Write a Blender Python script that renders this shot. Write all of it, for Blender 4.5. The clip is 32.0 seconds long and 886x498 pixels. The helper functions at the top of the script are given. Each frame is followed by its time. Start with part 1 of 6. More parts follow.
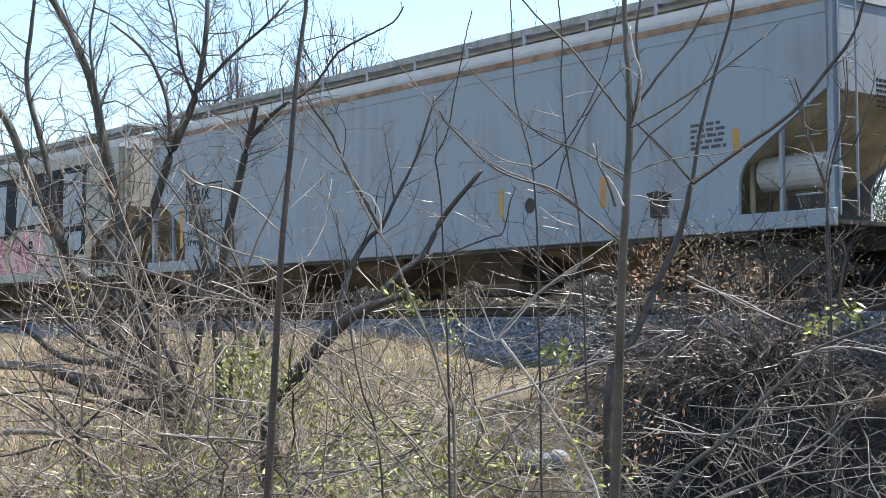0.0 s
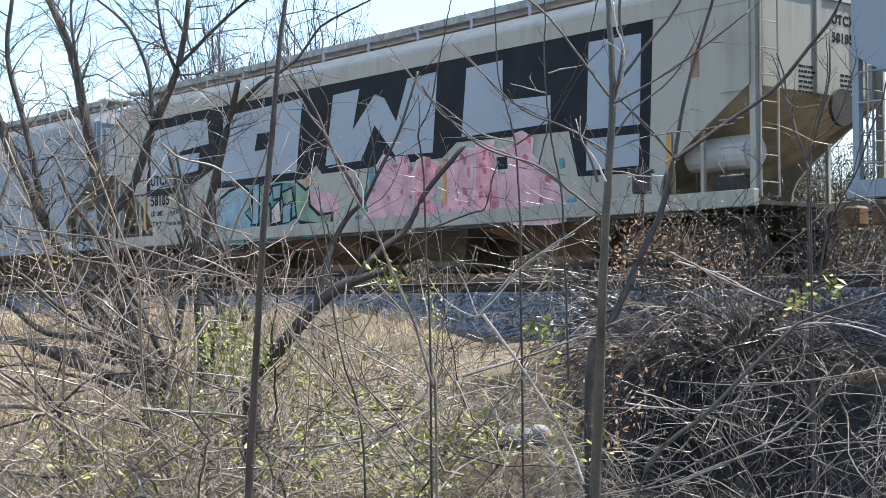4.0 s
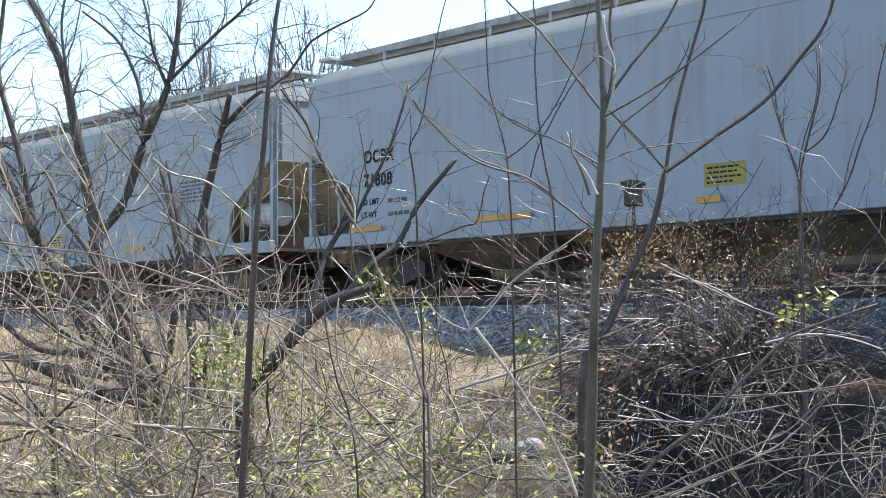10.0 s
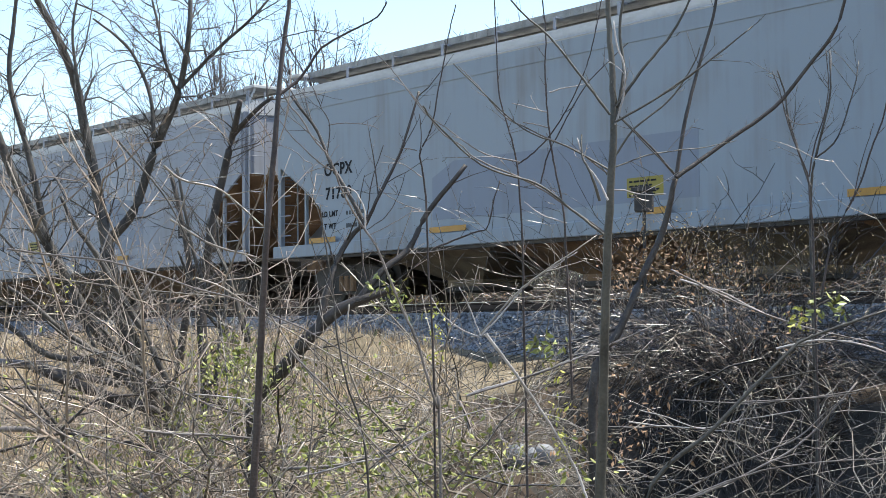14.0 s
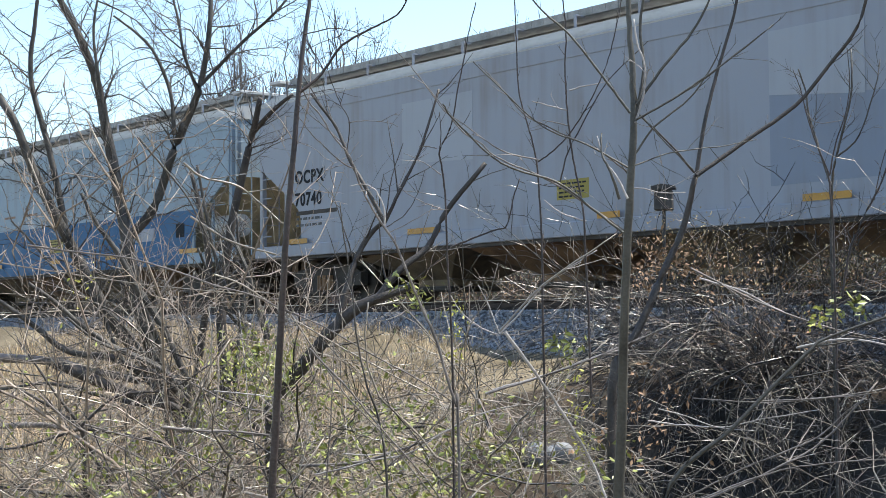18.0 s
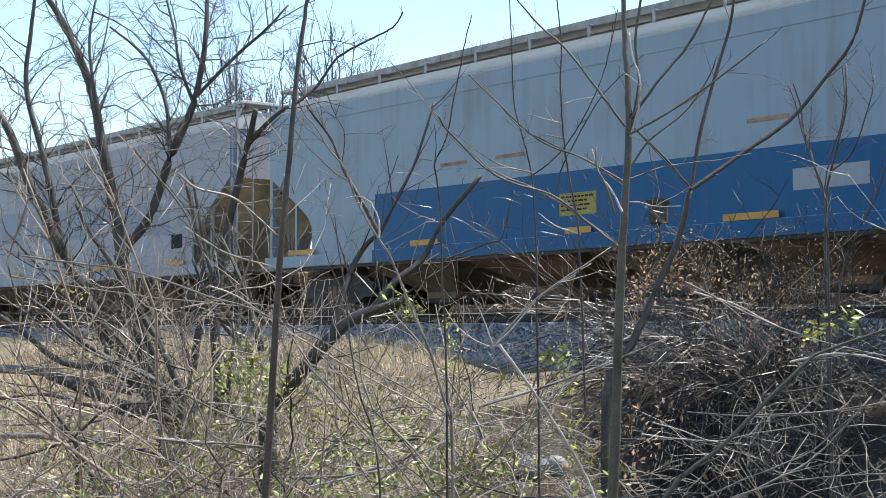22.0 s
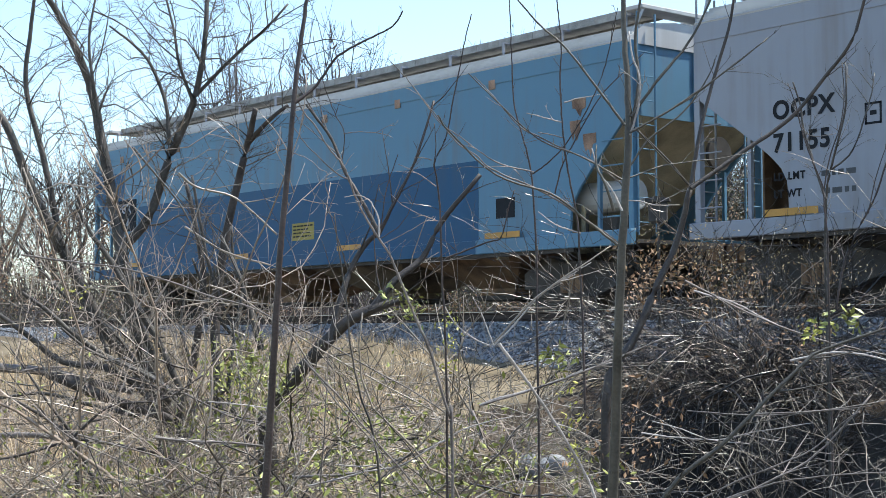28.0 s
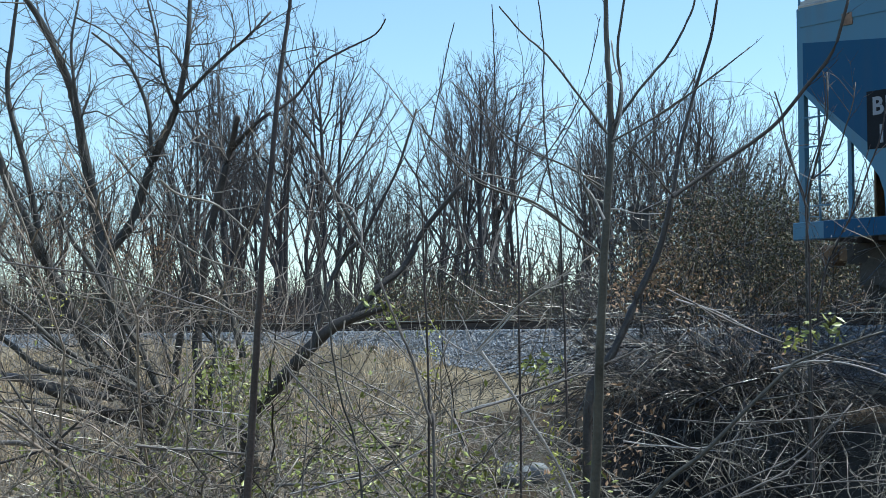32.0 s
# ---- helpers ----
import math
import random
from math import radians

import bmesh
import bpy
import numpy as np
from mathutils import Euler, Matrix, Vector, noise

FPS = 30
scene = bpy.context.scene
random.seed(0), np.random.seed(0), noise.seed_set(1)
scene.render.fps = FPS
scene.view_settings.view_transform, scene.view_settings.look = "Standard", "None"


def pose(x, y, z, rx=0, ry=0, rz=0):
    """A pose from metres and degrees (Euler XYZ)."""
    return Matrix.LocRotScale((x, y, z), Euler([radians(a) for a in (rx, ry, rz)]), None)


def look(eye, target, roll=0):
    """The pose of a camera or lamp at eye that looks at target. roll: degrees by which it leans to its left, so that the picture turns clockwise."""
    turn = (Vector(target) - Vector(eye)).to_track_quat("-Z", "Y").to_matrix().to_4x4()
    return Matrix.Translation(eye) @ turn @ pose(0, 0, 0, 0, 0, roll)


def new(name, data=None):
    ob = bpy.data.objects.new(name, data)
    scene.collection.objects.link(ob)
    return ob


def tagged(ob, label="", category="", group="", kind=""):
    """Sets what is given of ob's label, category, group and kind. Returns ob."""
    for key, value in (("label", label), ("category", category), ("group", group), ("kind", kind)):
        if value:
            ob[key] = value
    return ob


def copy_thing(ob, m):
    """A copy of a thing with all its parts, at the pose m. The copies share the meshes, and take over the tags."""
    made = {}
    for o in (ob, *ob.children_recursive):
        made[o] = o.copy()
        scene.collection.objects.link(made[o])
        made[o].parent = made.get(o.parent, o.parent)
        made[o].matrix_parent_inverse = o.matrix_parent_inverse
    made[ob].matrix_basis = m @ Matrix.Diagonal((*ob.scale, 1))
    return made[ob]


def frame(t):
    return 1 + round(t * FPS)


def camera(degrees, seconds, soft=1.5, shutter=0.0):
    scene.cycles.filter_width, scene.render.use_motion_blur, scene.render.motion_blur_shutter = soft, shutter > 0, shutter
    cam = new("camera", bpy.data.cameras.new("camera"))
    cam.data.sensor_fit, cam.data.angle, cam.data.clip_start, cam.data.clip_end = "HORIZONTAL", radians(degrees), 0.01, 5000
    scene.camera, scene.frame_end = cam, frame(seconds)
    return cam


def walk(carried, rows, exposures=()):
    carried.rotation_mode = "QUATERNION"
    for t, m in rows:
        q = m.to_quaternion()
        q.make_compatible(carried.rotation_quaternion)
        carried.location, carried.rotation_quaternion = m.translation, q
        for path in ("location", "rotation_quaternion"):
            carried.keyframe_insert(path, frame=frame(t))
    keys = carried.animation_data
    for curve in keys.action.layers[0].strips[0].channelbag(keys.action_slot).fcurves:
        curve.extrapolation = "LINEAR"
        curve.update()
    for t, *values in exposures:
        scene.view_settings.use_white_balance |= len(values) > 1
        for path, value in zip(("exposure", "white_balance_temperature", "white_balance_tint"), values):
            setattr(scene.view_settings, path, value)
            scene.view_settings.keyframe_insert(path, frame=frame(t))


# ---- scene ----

# The camera is held by hand at one spot and only turns.
EYE = 1.6
cam = camera(32.96, 32.0, soft=0.6)
TURNS = [
    (0, 93.152, 0.261, 51.480),
    (0.5, 93.007, 0.200, 51.527),
    (1, 92.891, 0.242, 51.494),
    (1.5, 93.002, 0.177, 51.480),
    (2, 92.856, 0.167, 51.682),
    (2.5, 92.762, 0.337, 51.777),
    (4.5, 91.931, 0.121, 50.348),
    (5, 91.591, 0.274, 50.063),
    (5.5, 91.424, 0.321, 49.969),
    (6, 91.417, 0.295, 49.805),
    (6.5, 91.498, 0.214, 49.734),
    (7, 92.038, 0.109, 49.810),
    (7.5, 92.233, 0.219, 50.031),
    (8, 92.426, 0.168, 50.041),
    (8.5, 92.584, 0.252, 50.161),
    (9, 92.523, 0.339, 50.303),
    (9.5, 92.608, 0.360, 50.427),
    (10, 92.718, 0.465, 50.507),
    (10.5, 92.711, 0.333, 50.459),
    (11, 92.655, 0.305, 50.628),
    (11.5, 92.701, 0.486, 50.606),
    (12, 92.815, 0.440, 50.638),
    (12.5, 92.755, 0.523, 50.727),
    (13, 92.818, 0.474, 50.649),
    (13.5, 92.874, 0.557, 50.855),
    (14, 92.958, 0.548, 50.909),
    (14.5, 93.099, 0.468, 50.922),
    (15, 92.973, 0.384, 51.091),
    (15.5, 92.894, 0.498, 51.391),
    (17.5, 92.962, 0.487, 51.628),
    (18, 92.882, 0.327, 51.636),
    (18.5, 93.107, 0.345, 51.972),
    (19, 93.054, 0.624, 52.146),
    (19.5, 93.125, 0.348, 51.924),
    (20, 93.143, 0.210, 51.677),
    (20.5, 93.361, 0.004, 51.594),
    (21, 93.332, 0.074, 51.428),
    (21.5, 93.397, 0.053, 51.410),
    (22, 93.357, 0.058, 51.416),
    (22.5, 93.324, 0.183, 51.508),
    (23, 93.371, 0.214, 51.476),
    (23.5, 93.265, 0.192, 51.465),
    (24, 93.169, 0.289, 51.537),
    (24.5, 92.979, 0.105, 50.463),
    (25, 92.875, 0.047, 50.821),
    (25.5, 92.927, 0.297, 51.241),
    (27.5, 93.134, 0.174, 51.634),
    (28, 93.317, 0.085, 51.411),
    (28.5, 93.481, 0.070, 51.239),
    (29, 93.572, 0.043, 50.943),
    (29.5, 93.387, 0.194, 50.955),
    (30, 93.422, 0.295, 50.930),
    (30.5, 93.484, 0.344, 50.875),
    (31, 93.507, 0.351, 50.940),
    (31.5, 93.539, 0.055, 50.612),
    (32, 93.620, -0.005, 50.732),
]
walk(cam, [(t, pose(0, 0, EYE, rx, ry, rz)) for t, rx, ry, rz in TURNS],
     exposures=[(0, 1.0, 6400, 7.5), (4, 1.15, 6350, 7.5), (7, 1.45, 6350, 7.5), (8.5, 1.4, 6350, 7.5), (12, 1.12, 6400, 7.5), (15, 1.03, 6450, 7), (24, 0.97, 6350, 6), (28.5, 1.0, 6250, 6), (30.5, 0.82, 6000, 1), (32, 0.32, 5700, -2)])

# ---- light ----
SUN_EL, SUN_AZ = 62.0, 24.0   # degrees up, degrees from +y towards +x
world = bpy.data.worlds.new("sky")
scene.world = world
world.use_nodes = True
nt = world.node_tree
sky = nt.nodes.new("ShaderNodeTexSky")
sky.sky_type, sky.sun_disc = "NISHITA", False
sky.sun_elevation, sky.sun_rotation = radians(SUN_EL), radians(SUN_AZ)
sky.air_density, sky.dust_density, sky.ozone_density = 1.0, 0.5, 1.0
nt.links.new(sky.outputs[0], nt.nodes["Background"].inputs[0])
nt.nodes["Background"].inputs[1].default_value = 0.15
sun = new("sun", bpy.data.lights.new("sun", "SUN"))
sun.data.energy, sun.data.angle, sun.data.color = 4.1, radians(0.5), (1.0, 0.94, 0.85)
sun.matrix_world = look((math.sin(radians(SUN_AZ)) * 50, math.cos(radians(SUN_AZ)) * 50, 50 * math.tan(radians(SUN_EL))), (0, 0, 0))

# ---- materials ----
def material(name, base, vary=0.15, scale=8.0, rough=0.7, metal=0.0, bump=0.2, fine=60.0, island=False, per_object=0.0, spec=0.5, second=None, band=None):
    """A painted, grown or mineral surface: base colour varied at two scales, with fine relief."""
    m = bpy.data.materials.new(name)
    m.use_nodes = True
    n, l = m.node_tree.nodes, m.node_tree.links
    bsdf = n["Principled BSDF"]
    tex = n.new("ShaderNodeTexCoord")
    big, small = n.new("ShaderNodeTexNoise"), n.new("ShaderNodeTexNoise")
    for node, s, d in ((big, scale, 4), (small, fine, 3)):
        node.inputs["Scale"].default_value, node.inputs["Detail"].default_value = s, d
        l.new(tex.outputs["Object"], node.inputs["Vector"])
    add = n.new("ShaderNodeMath")
    add.operation = "MULTIPLY_ADD"
    l.new(small.outputs["Fac"], add.inputs[0])
    add.inputs[1].default_value = 0.45
    l.new(big.outputs["Fac"], add.inputs[2])
    last = add.outputs[0]
    if island or per_object:
        rnd = n.new("ShaderNodeNewGeometry") if island else n.new("ShaderNodeObjectInfo")
        more = n.new("ShaderNodeMath")
        more.operation = "MULTIPLY_ADD"
        l.new(rnd.outputs["Random Per Island" if island else "Random"], more.inputs[0])
        more.inputs[1].default_value = 0.7 if island else per_object
        l.new(last, more.inputs[2])
        last = more.outputs[0]
    ramp = n.new("ShaderNodeValToRGB")
    lo = tuple(max(0.0, c * (1 - 2 * vary)) for c in base)
    hi = tuple(min(1.0, c * (1 + 2 * vary)) for c in (second or base))
    ramp.color_ramp.elements[0].position, ramp.color_ramp.elements[1].position = 0.42, 1.05 + (0.35 if island else per_object * 0.5)
    if band:
        ramp.color_ramp.elements[0].position, ramp.color_ramp.elements[1].position = band
    ramp.color_ramp.elements[0].color, ramp.color_ramp.elements[1].color = (*lo, 1), (*hi, 1)
    l.new(last, ramp.inputs[0])
    l.new(ramp.outputs[0], bsdf.inputs["Base Color"])
    bsdf.inputs["Roughness"].default_value, bsdf.inputs["Metallic"].default_value = rough, metal
    bsdf.inputs["Specular IOR Level"].default_value = spec
    if bump:
        b = n.new("ShaderNodeBump")
        b.inputs["Strength"].default_value, b.inputs["Distance"].default_value = bump, 0.01
        l.new(small.outputs["Fac"], b.inputs["Height"])
        l.new(b.outputs[0], bsdf.inputs["Normal"])
    return m


def car_paint(name, base, dirt=(0.16, 0.12, 0.08), amount=0.25, rough=0.5):
    """Old railway paint: chalked, with vertical dirt runs and blotches of grime."""
    m = bpy.data.materials.new(name)
    m.use_nodes = True
    n, l = m.node_tree.nodes, m.node_tree.links
    bsdf = n["Principled BSDF"]
    tex = n.new("ShaderNodeTexCoord")
    runs_map = n.new("ShaderNodeMapping")
    runs_map.inputs["Scale"].default_value = (3.5, 3.5, 0.22)
    l.new(tex.outputs["Object"], runs_map.inputs[0])
    runs, blot, grain = (n.new("ShaderNodeTexNoise") for _ in range(3))
    runs.inputs["Scale"].default_value, runs.inputs["Detail"].default_value = 1.6, 6
    blot.inputs["Scale"].default_value, blot.inputs["Detail"].default_value = 0.7, 5
    grain.inputs["Scale"].default_value, grain.inputs["Detail"].default_value = 90, 2
    l.new(runs_map.outputs[0], runs.inputs["Vector"])
    l.new(tex.outputs["Object"], blot.inputs["Vector"])
    l.new(tex.outputs["Object"], grain.inputs["Vector"])
    mul = n.new("ShaderNodeMath")
    mul.operation = "MULTIPLY"
    l.new(runs.outputs["Fac"], mul.inputs[0])
    l.new(blot.outputs["Fac"], mul.inputs[1])
    ramp = n.new("ShaderNodeValToRGB")
    ramp.color_ramp.elements[0].position, ramp.color_ramp.elements[1].position = 0.22, 0.52
    ramp.color_ramp.elements[0].color, ramp.color_ramp.elements[1].color = (0, 0, 0, 1), (amount * 2.2, amount * 2.2, amount * 2.2, 1)
    l.new(mul.outputs[0], ramp.inputs[0])
    mix = n.new("ShaderNodeMix")
    mix.data_type = "RGBA"
    mix.inputs[6].default_value, mix.inputs[7].default_value = (*base, 1), (*dirt, 1)
    l.new(ramp.outputs[0], mix.inputs[0])
    l.new(mix.outputs[2], bsdf.inputs["Base Color"])
    bsdf.inputs["Roughness"].default_value, bsdf.inputs["Specular IOR Level"].default_value = rough, 0.25
    b = n.new("ShaderNodeBump")
    b.inputs["Strength"].default_value, b.inputs["Distance"].default_value = 0.12, 0.01
    l.new(grain.outputs["Fac"], b.inputs["Height"])
    l.new(b.outputs[0], bsdf.inputs["Normal"])
    return m


M_SOIL = material("dry_soil", (0.10, 0.08, 0.055), 0.3, 0.6, 0.95, bump=0.8, fine=14, second=(0.18, 0.146, 0.097), spec=0.1)
M_STRAW = material("dry_grass", (0.14, 0.098, 0.056), 0.25, 2.0, 0.7, bump=0.0, island=True, second=(0.37, 0.285, 0.18), spec=0.2)
M_GREEN = material("green_leaf", (0.045, 0.06, 0.012), 0.3, 5.0, 0.4, bump=0.0, island=True, second=(0.19, 0.20, 0.05))
M_YELLOW = material("yellow_leaf", (0.34, 0.32, 0.06), 0.3, 5.0, 0.5, bump=0.0, island=True)
M_DEADLEAF = material("dead_leaf", (0.16, 0.095, 0.05), 0.35, 5.0, 0.7, bump=0.0, island=True)
M_OLIVELEAF = material("dark_olive_leaf", (0.026, 0.028, 0.013), 0.3, 2.0, 0.6, bump=0.0, island=True, second=(0.05, 0.048, 0.022))
M_BARK = material("grey_bark", (0.062, 0.054, 0.045), 0.4, 6.0, 0.55, bump=0.6, fine=70, spec=0.4)
M_OLIVE = material("smooth_olive_bark", (0.066, 0.060, 0.047), 0.3, 5.0, 0.5, bump=0.3, fine=80, spec=0.4)
M_DARKBARK = material("dark_bark", (0.05, 0.04, 0.033), 0.3, 7.0, 0.6, bump=0.5, fine=70)
M_TWIG = material("pale_twig", (0.03, 0.024, 0.019), 0.25, 3.0, 0.34, bump=0.0, island=True, second=(0.16, 0.137, 0.108), spec=0.6, band=(0.90, 1.48))
M_BRAMBLE = material("brown_cane", (0.028, 0.02, 0.016), 0.25, 3.0, 0.34, bump=0.0, island=True, second=(0.175, 0.138, 0.106), spec=0.6, band=(0.93, 1.5))
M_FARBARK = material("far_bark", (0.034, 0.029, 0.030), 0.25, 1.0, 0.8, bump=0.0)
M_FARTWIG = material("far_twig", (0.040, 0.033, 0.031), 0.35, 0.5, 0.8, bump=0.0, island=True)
# Dead wood, and sunlit limbs of live saplings with sunlight in the colour.
M_DEAD_SUNLIT = material("bleached_and_sunlit_wood", (0.36, 0.325, 0.30), 0.25, 5.0, 0.7, bump=0.5, fine=50)
M_BALLAST = material("ballast_stone", (0.105, 0.11, 0.122), 0.32, 3.0, 0.9, bump=0.4, fine=40, island=True, spec=0.2, second=(0.18, 0.185, 0.195))
M_BALLASTBED = material("ballast_bed", (0.09, 0.09, 0.095), 0.5, 9.0, 0.95, bump=1.0, fine=28)
M_TIE = material("creosoted_wood", (0.07, 0.055, 0.045), 0.35, 4.0, 0.9, bump=0.6, fine=50, per_object=0.3)
# Rust, darkened further: shade on the rail's web is in the colour.
M_RAIL = material("rusty_shaded_rail", (0.045, 0.028, 0.02), 0.25, 8.0, 0.65, metal=0.3, bump=0.3)
M_RAILTOP = material("worn_steel", (0.45, 0.44, 0.43), 0.1, 8.0, 0.28, metal=1.0, bump=0.0)
M_STEELDARK = material("grimy_steel", (0.045, 0.038, 0.032), 0.35, 3.0, 0.75, bump=0.4)
# Rust lowered in tone: shade under the cars is partly in this colour.
M_RUST = material("rusty_brown_steel", (0.11, 0.062, 0.034), 0.35, 2.0, 0.8, bump=0.4, second=(0.18, 0.11, 0.06))
M_TAN = material("dusty_tan_steel", (0.42, 0.36, 0.24), 0.3, 1.5, 0.75, bump=0.3)
# Tan steel darkened for the bays: the sill's shade is in the colour.
M_BAY = material("shaded_brown_steel", (0.085, 0.066, 0.045), 0.35, 2.0, 0.8, bump=0.3, second=(0.15, 0.115, 0.075))
M_GALV = material("galvanised_steel", (0.27, 0.265, 0.25), 0.25, 4.0, 0.6, metal=0.2, bump=0.1)
M_BLACK = material("black_paint", (0.016, 0.018, 0.022), 0.2, 2.0, 0.7, bump=0.05, spec=0.15)
M_INK = material("faded_black_ink", (0.06, 0.065, 0.07), 0.2, 2.0, 0.7, bump=0.0)
M_ORANGE = material("reflective_yellow", (0.42, 0.21, 0.025), 0.12, 2.0, 0.4, bump=0.0)
M_NOTICE = material("yellow_notice", (0.25, 0.205, 0.03), 0.1, 2.0, 0.5, bump=0.0)
M_STONE = material("pale_boulder", (0.22, 0.225, 0.23), 0.2, 6.0, 0.85, bump=0.5, fine=30)
# Mud and litter both darkened: shade of hollow and brambles is in the colour.
M_SHADEMUD = material("shaded_mud", (0.055, 0.050, 0.044), 0.3, 1.2, 0.95, bump=0.5, fine=12, spec=0.05)
M_SHADELITTER = material("shaded_leaf_litter", (0.03, 0.023, 0.018), 0.35, 1.5, 0.95, bump=0.8, fine=18, spec=0.05, second=(0.06, 0.046, 0.034))
# Base raised for sunlit limbs too; their light is in the colour.
M_PALEWOOD = material("dry_and_sunlit_branch", (0.16, 0.137, 0.122), 0.35, 5.0, 0.5, bump=0.4, fine=50, spec=0.4)
M_TANLEAF = material("tan_withered_leaf", (0.11, 0.075, 0.035), 0.35, 5.0, 0.8, bump=0.0, island=True, second=(0.28, 0.215, 0.12), spec=0.1)
M_REDBARK = material("red_brown_bark", (0.05, 0.038, 0.034), 0.35, 6.0, 0.55, bump=0.5, fine=70, spec=0.4)
# Darker copy of the brown cane, with the brambles' shade in its colour.
M_SHADECANE = material("shaded_bramble_cane", (0.016, 0.012, 0.010), 0.25, 3.0, 0.32, bump=0.0, island=True, second=(0.19, 0.158, 0.128), spec=0.65, band=(1.0, 1.55))
M_BOX = material("weathered_grey_box", (0.04, 0.035, 0.031), 0.3, 8.0, 0.6, bump=0.3)

# ---- building tools ----
def mesh_object(name, verts, faces, mat, parent=None, label="", smooth=False):
    me = bpy.data.meshes.new(name)
    me.from_pydata(verts, [], faces)
    me.materials.append(mat)
    if smooth:
        me.shade_smooth()
    ob = new(name, me)
    if parent:
        ob.parent = parent
    return tagged(ob, label)


def part(name, bm, mat, parent=None, label="", smooth=False):
    me = bpy.data.meshes.new(name)
    bm.to_mesh(me)
    bm.free()
    me.materials.append(mat)
    if smooth:
        me.shade_smooth()
    ob = new(name, me)
    if parent:
        ob.parent = parent
    return tagged(ob, label)


def box(bm, x0, x1, y0, y1, z0, z1, bevel=0.0):
    r = bmesh.ops.create_cube(bm, size=1.0, matrix=Matrix.Translation(((x0 + x1) / 2, (y0 + y1) / 2, (z0 + z1) / 2)) @ Matrix.Diagonal((abs(x1 - x0), abs(y1 - y0), abs(z1 - z0), 1)))
    if bevel:
        edges = {e for v in r["verts"] for e in v.link_edges}
        bmesh.ops.bevel(bm, geom=list(edges), offset=bevel, segments=1, affect="EDGES")


def boxed(*dims, bevel=0.0):
    bm = bmesh.new()
    box(bm, *dims, bevel=bevel)
    return bm


def rod(bm, a, b, r, sides=8, r2=None):
    a, b = Vector(a), Vector(b)
    d = b - a
    m = Matrix.Translation((a + b) / 2) @ d.to_track_quat("Z", "Y").to_matrix().to_4x4()
    bmesh.ops.create_cone(bm, cap_ends=True, segments=sides, radius1=r, radius2=r if r2 is None else r2, depth=d.length, matrix=m)


def prism(points, y0, y1):
    """A solid between y0 and y1 whose outline in x and z is given."""
    bm = bmesh.new()
    a = [bm.verts.new((x, y0, z)) for x, z in points]
    b = [bm.verts.new((x, y1, z)) for x, z in points]
    n = len(points)
    bm.faces.new(a)
    bm.faces.new(b[::-1])
    for i in range(n):
        bm.faces.new((a[i], b[i], b[(i + 1) % n], a[(i + 1) % n])[::-1])
    bmesh.ops.recalc_face_normals(bm, faces=bm.faces)
    return bm


def tubes(paths, sides=3):
    """Vertices and faces of tapered stalks. Each path is (points, first radius, last radius), and for a twig that
    grows on another path also that path's number and the segment it leaves, to which it is joined; last its own sides."""
    verts, faces, at, starts = [], [], 0, []
    for pts, r0, r1, *grown in paths:
        m = grown[2] if len(grown) > 2 else sides
        turn = 2 * math.pi * np.arange(m) / m
        p = np.asarray(pts, float)
        n = len(p)
        d = np.gradient(p, axis=0)
        d /= np.maximum(np.linalg.norm(d, axis=1, keepdims=True), 1e-9)
        up = np.where(np.abs(d[:, 2:3]) > 0.9, (1.0, 0.0, 0.0), (0.0, 0.0, 1.0))
        u = np.cross(d, up)
        u /= np.maximum(np.linalg.norm(u, axis=1, keepdims=True), 1e-9)
        w = np.cross(d, u)
        r = np.linspace(r0, r1, n)[:, None, None]
        v = p[:, None] + r * (np.cos(turn)[None, :, None] * u[:, None] + np.sin(turn)[None, :, None] * w[:, None])
        verts.append(v.reshape(-1, 3))
        i, k = np.meshgrid(np.arange(n - 1), np.arange(m), indexing="ij")
        a, b = at + i * m + k, at + i * m + (k + 1) % m
        faces += np.stack([a, b, b + m, a + m], -1).reshape(-1, 4).tolist()
        faces.append(list(range(at + (n - 1) * m, at + n * m)))
        starts.append((at, m))
        if grown and grown[0] is not None:
            base, bm_sides = starts[grown[0]]
            faces.append([base + grown[1] * bm_sides, at, at + 1])
        at += n * m
    return np.concatenate(verts).tolist(), faces


def smooth_path(points, per=4):
    """A rounded line through the points (Catmull-Rom)."""
    p = np.asarray(points, float)
    q = np.vstack([2 * p[0] - p[1], p, 2 * p[-1] - p[-2]])
    out = []
    for i in range(1, len(q) - 2):
        for t in np.linspace(0, 1, per, endpoint=False):
            a, b, c, d = q[i - 1:i + 3]
            out.append(0.5 * (2 * b + (c - a) * t + (2 * a - 5 * b + 4 * c - d) * t * t + (3 * b - a - 3 * c + d) * t ** 3))
    out.append(p[-1])
    return np.array(out)


def twig_path(rng, start, way, length, n=4, bend=0.25, lift=0.1):
    p, d = np.array(start, float), np.array(way, float)
    d /= np.linalg.norm(d)
    pts = [p.copy()]
    for _ in range(n):
        d = d + rng.normal(0, bend, 3) + (0, 0, lift)
        d /= np.linalg.norm(d)
        p = p + d * length / n
        pts.append(p.copy())
    return pts


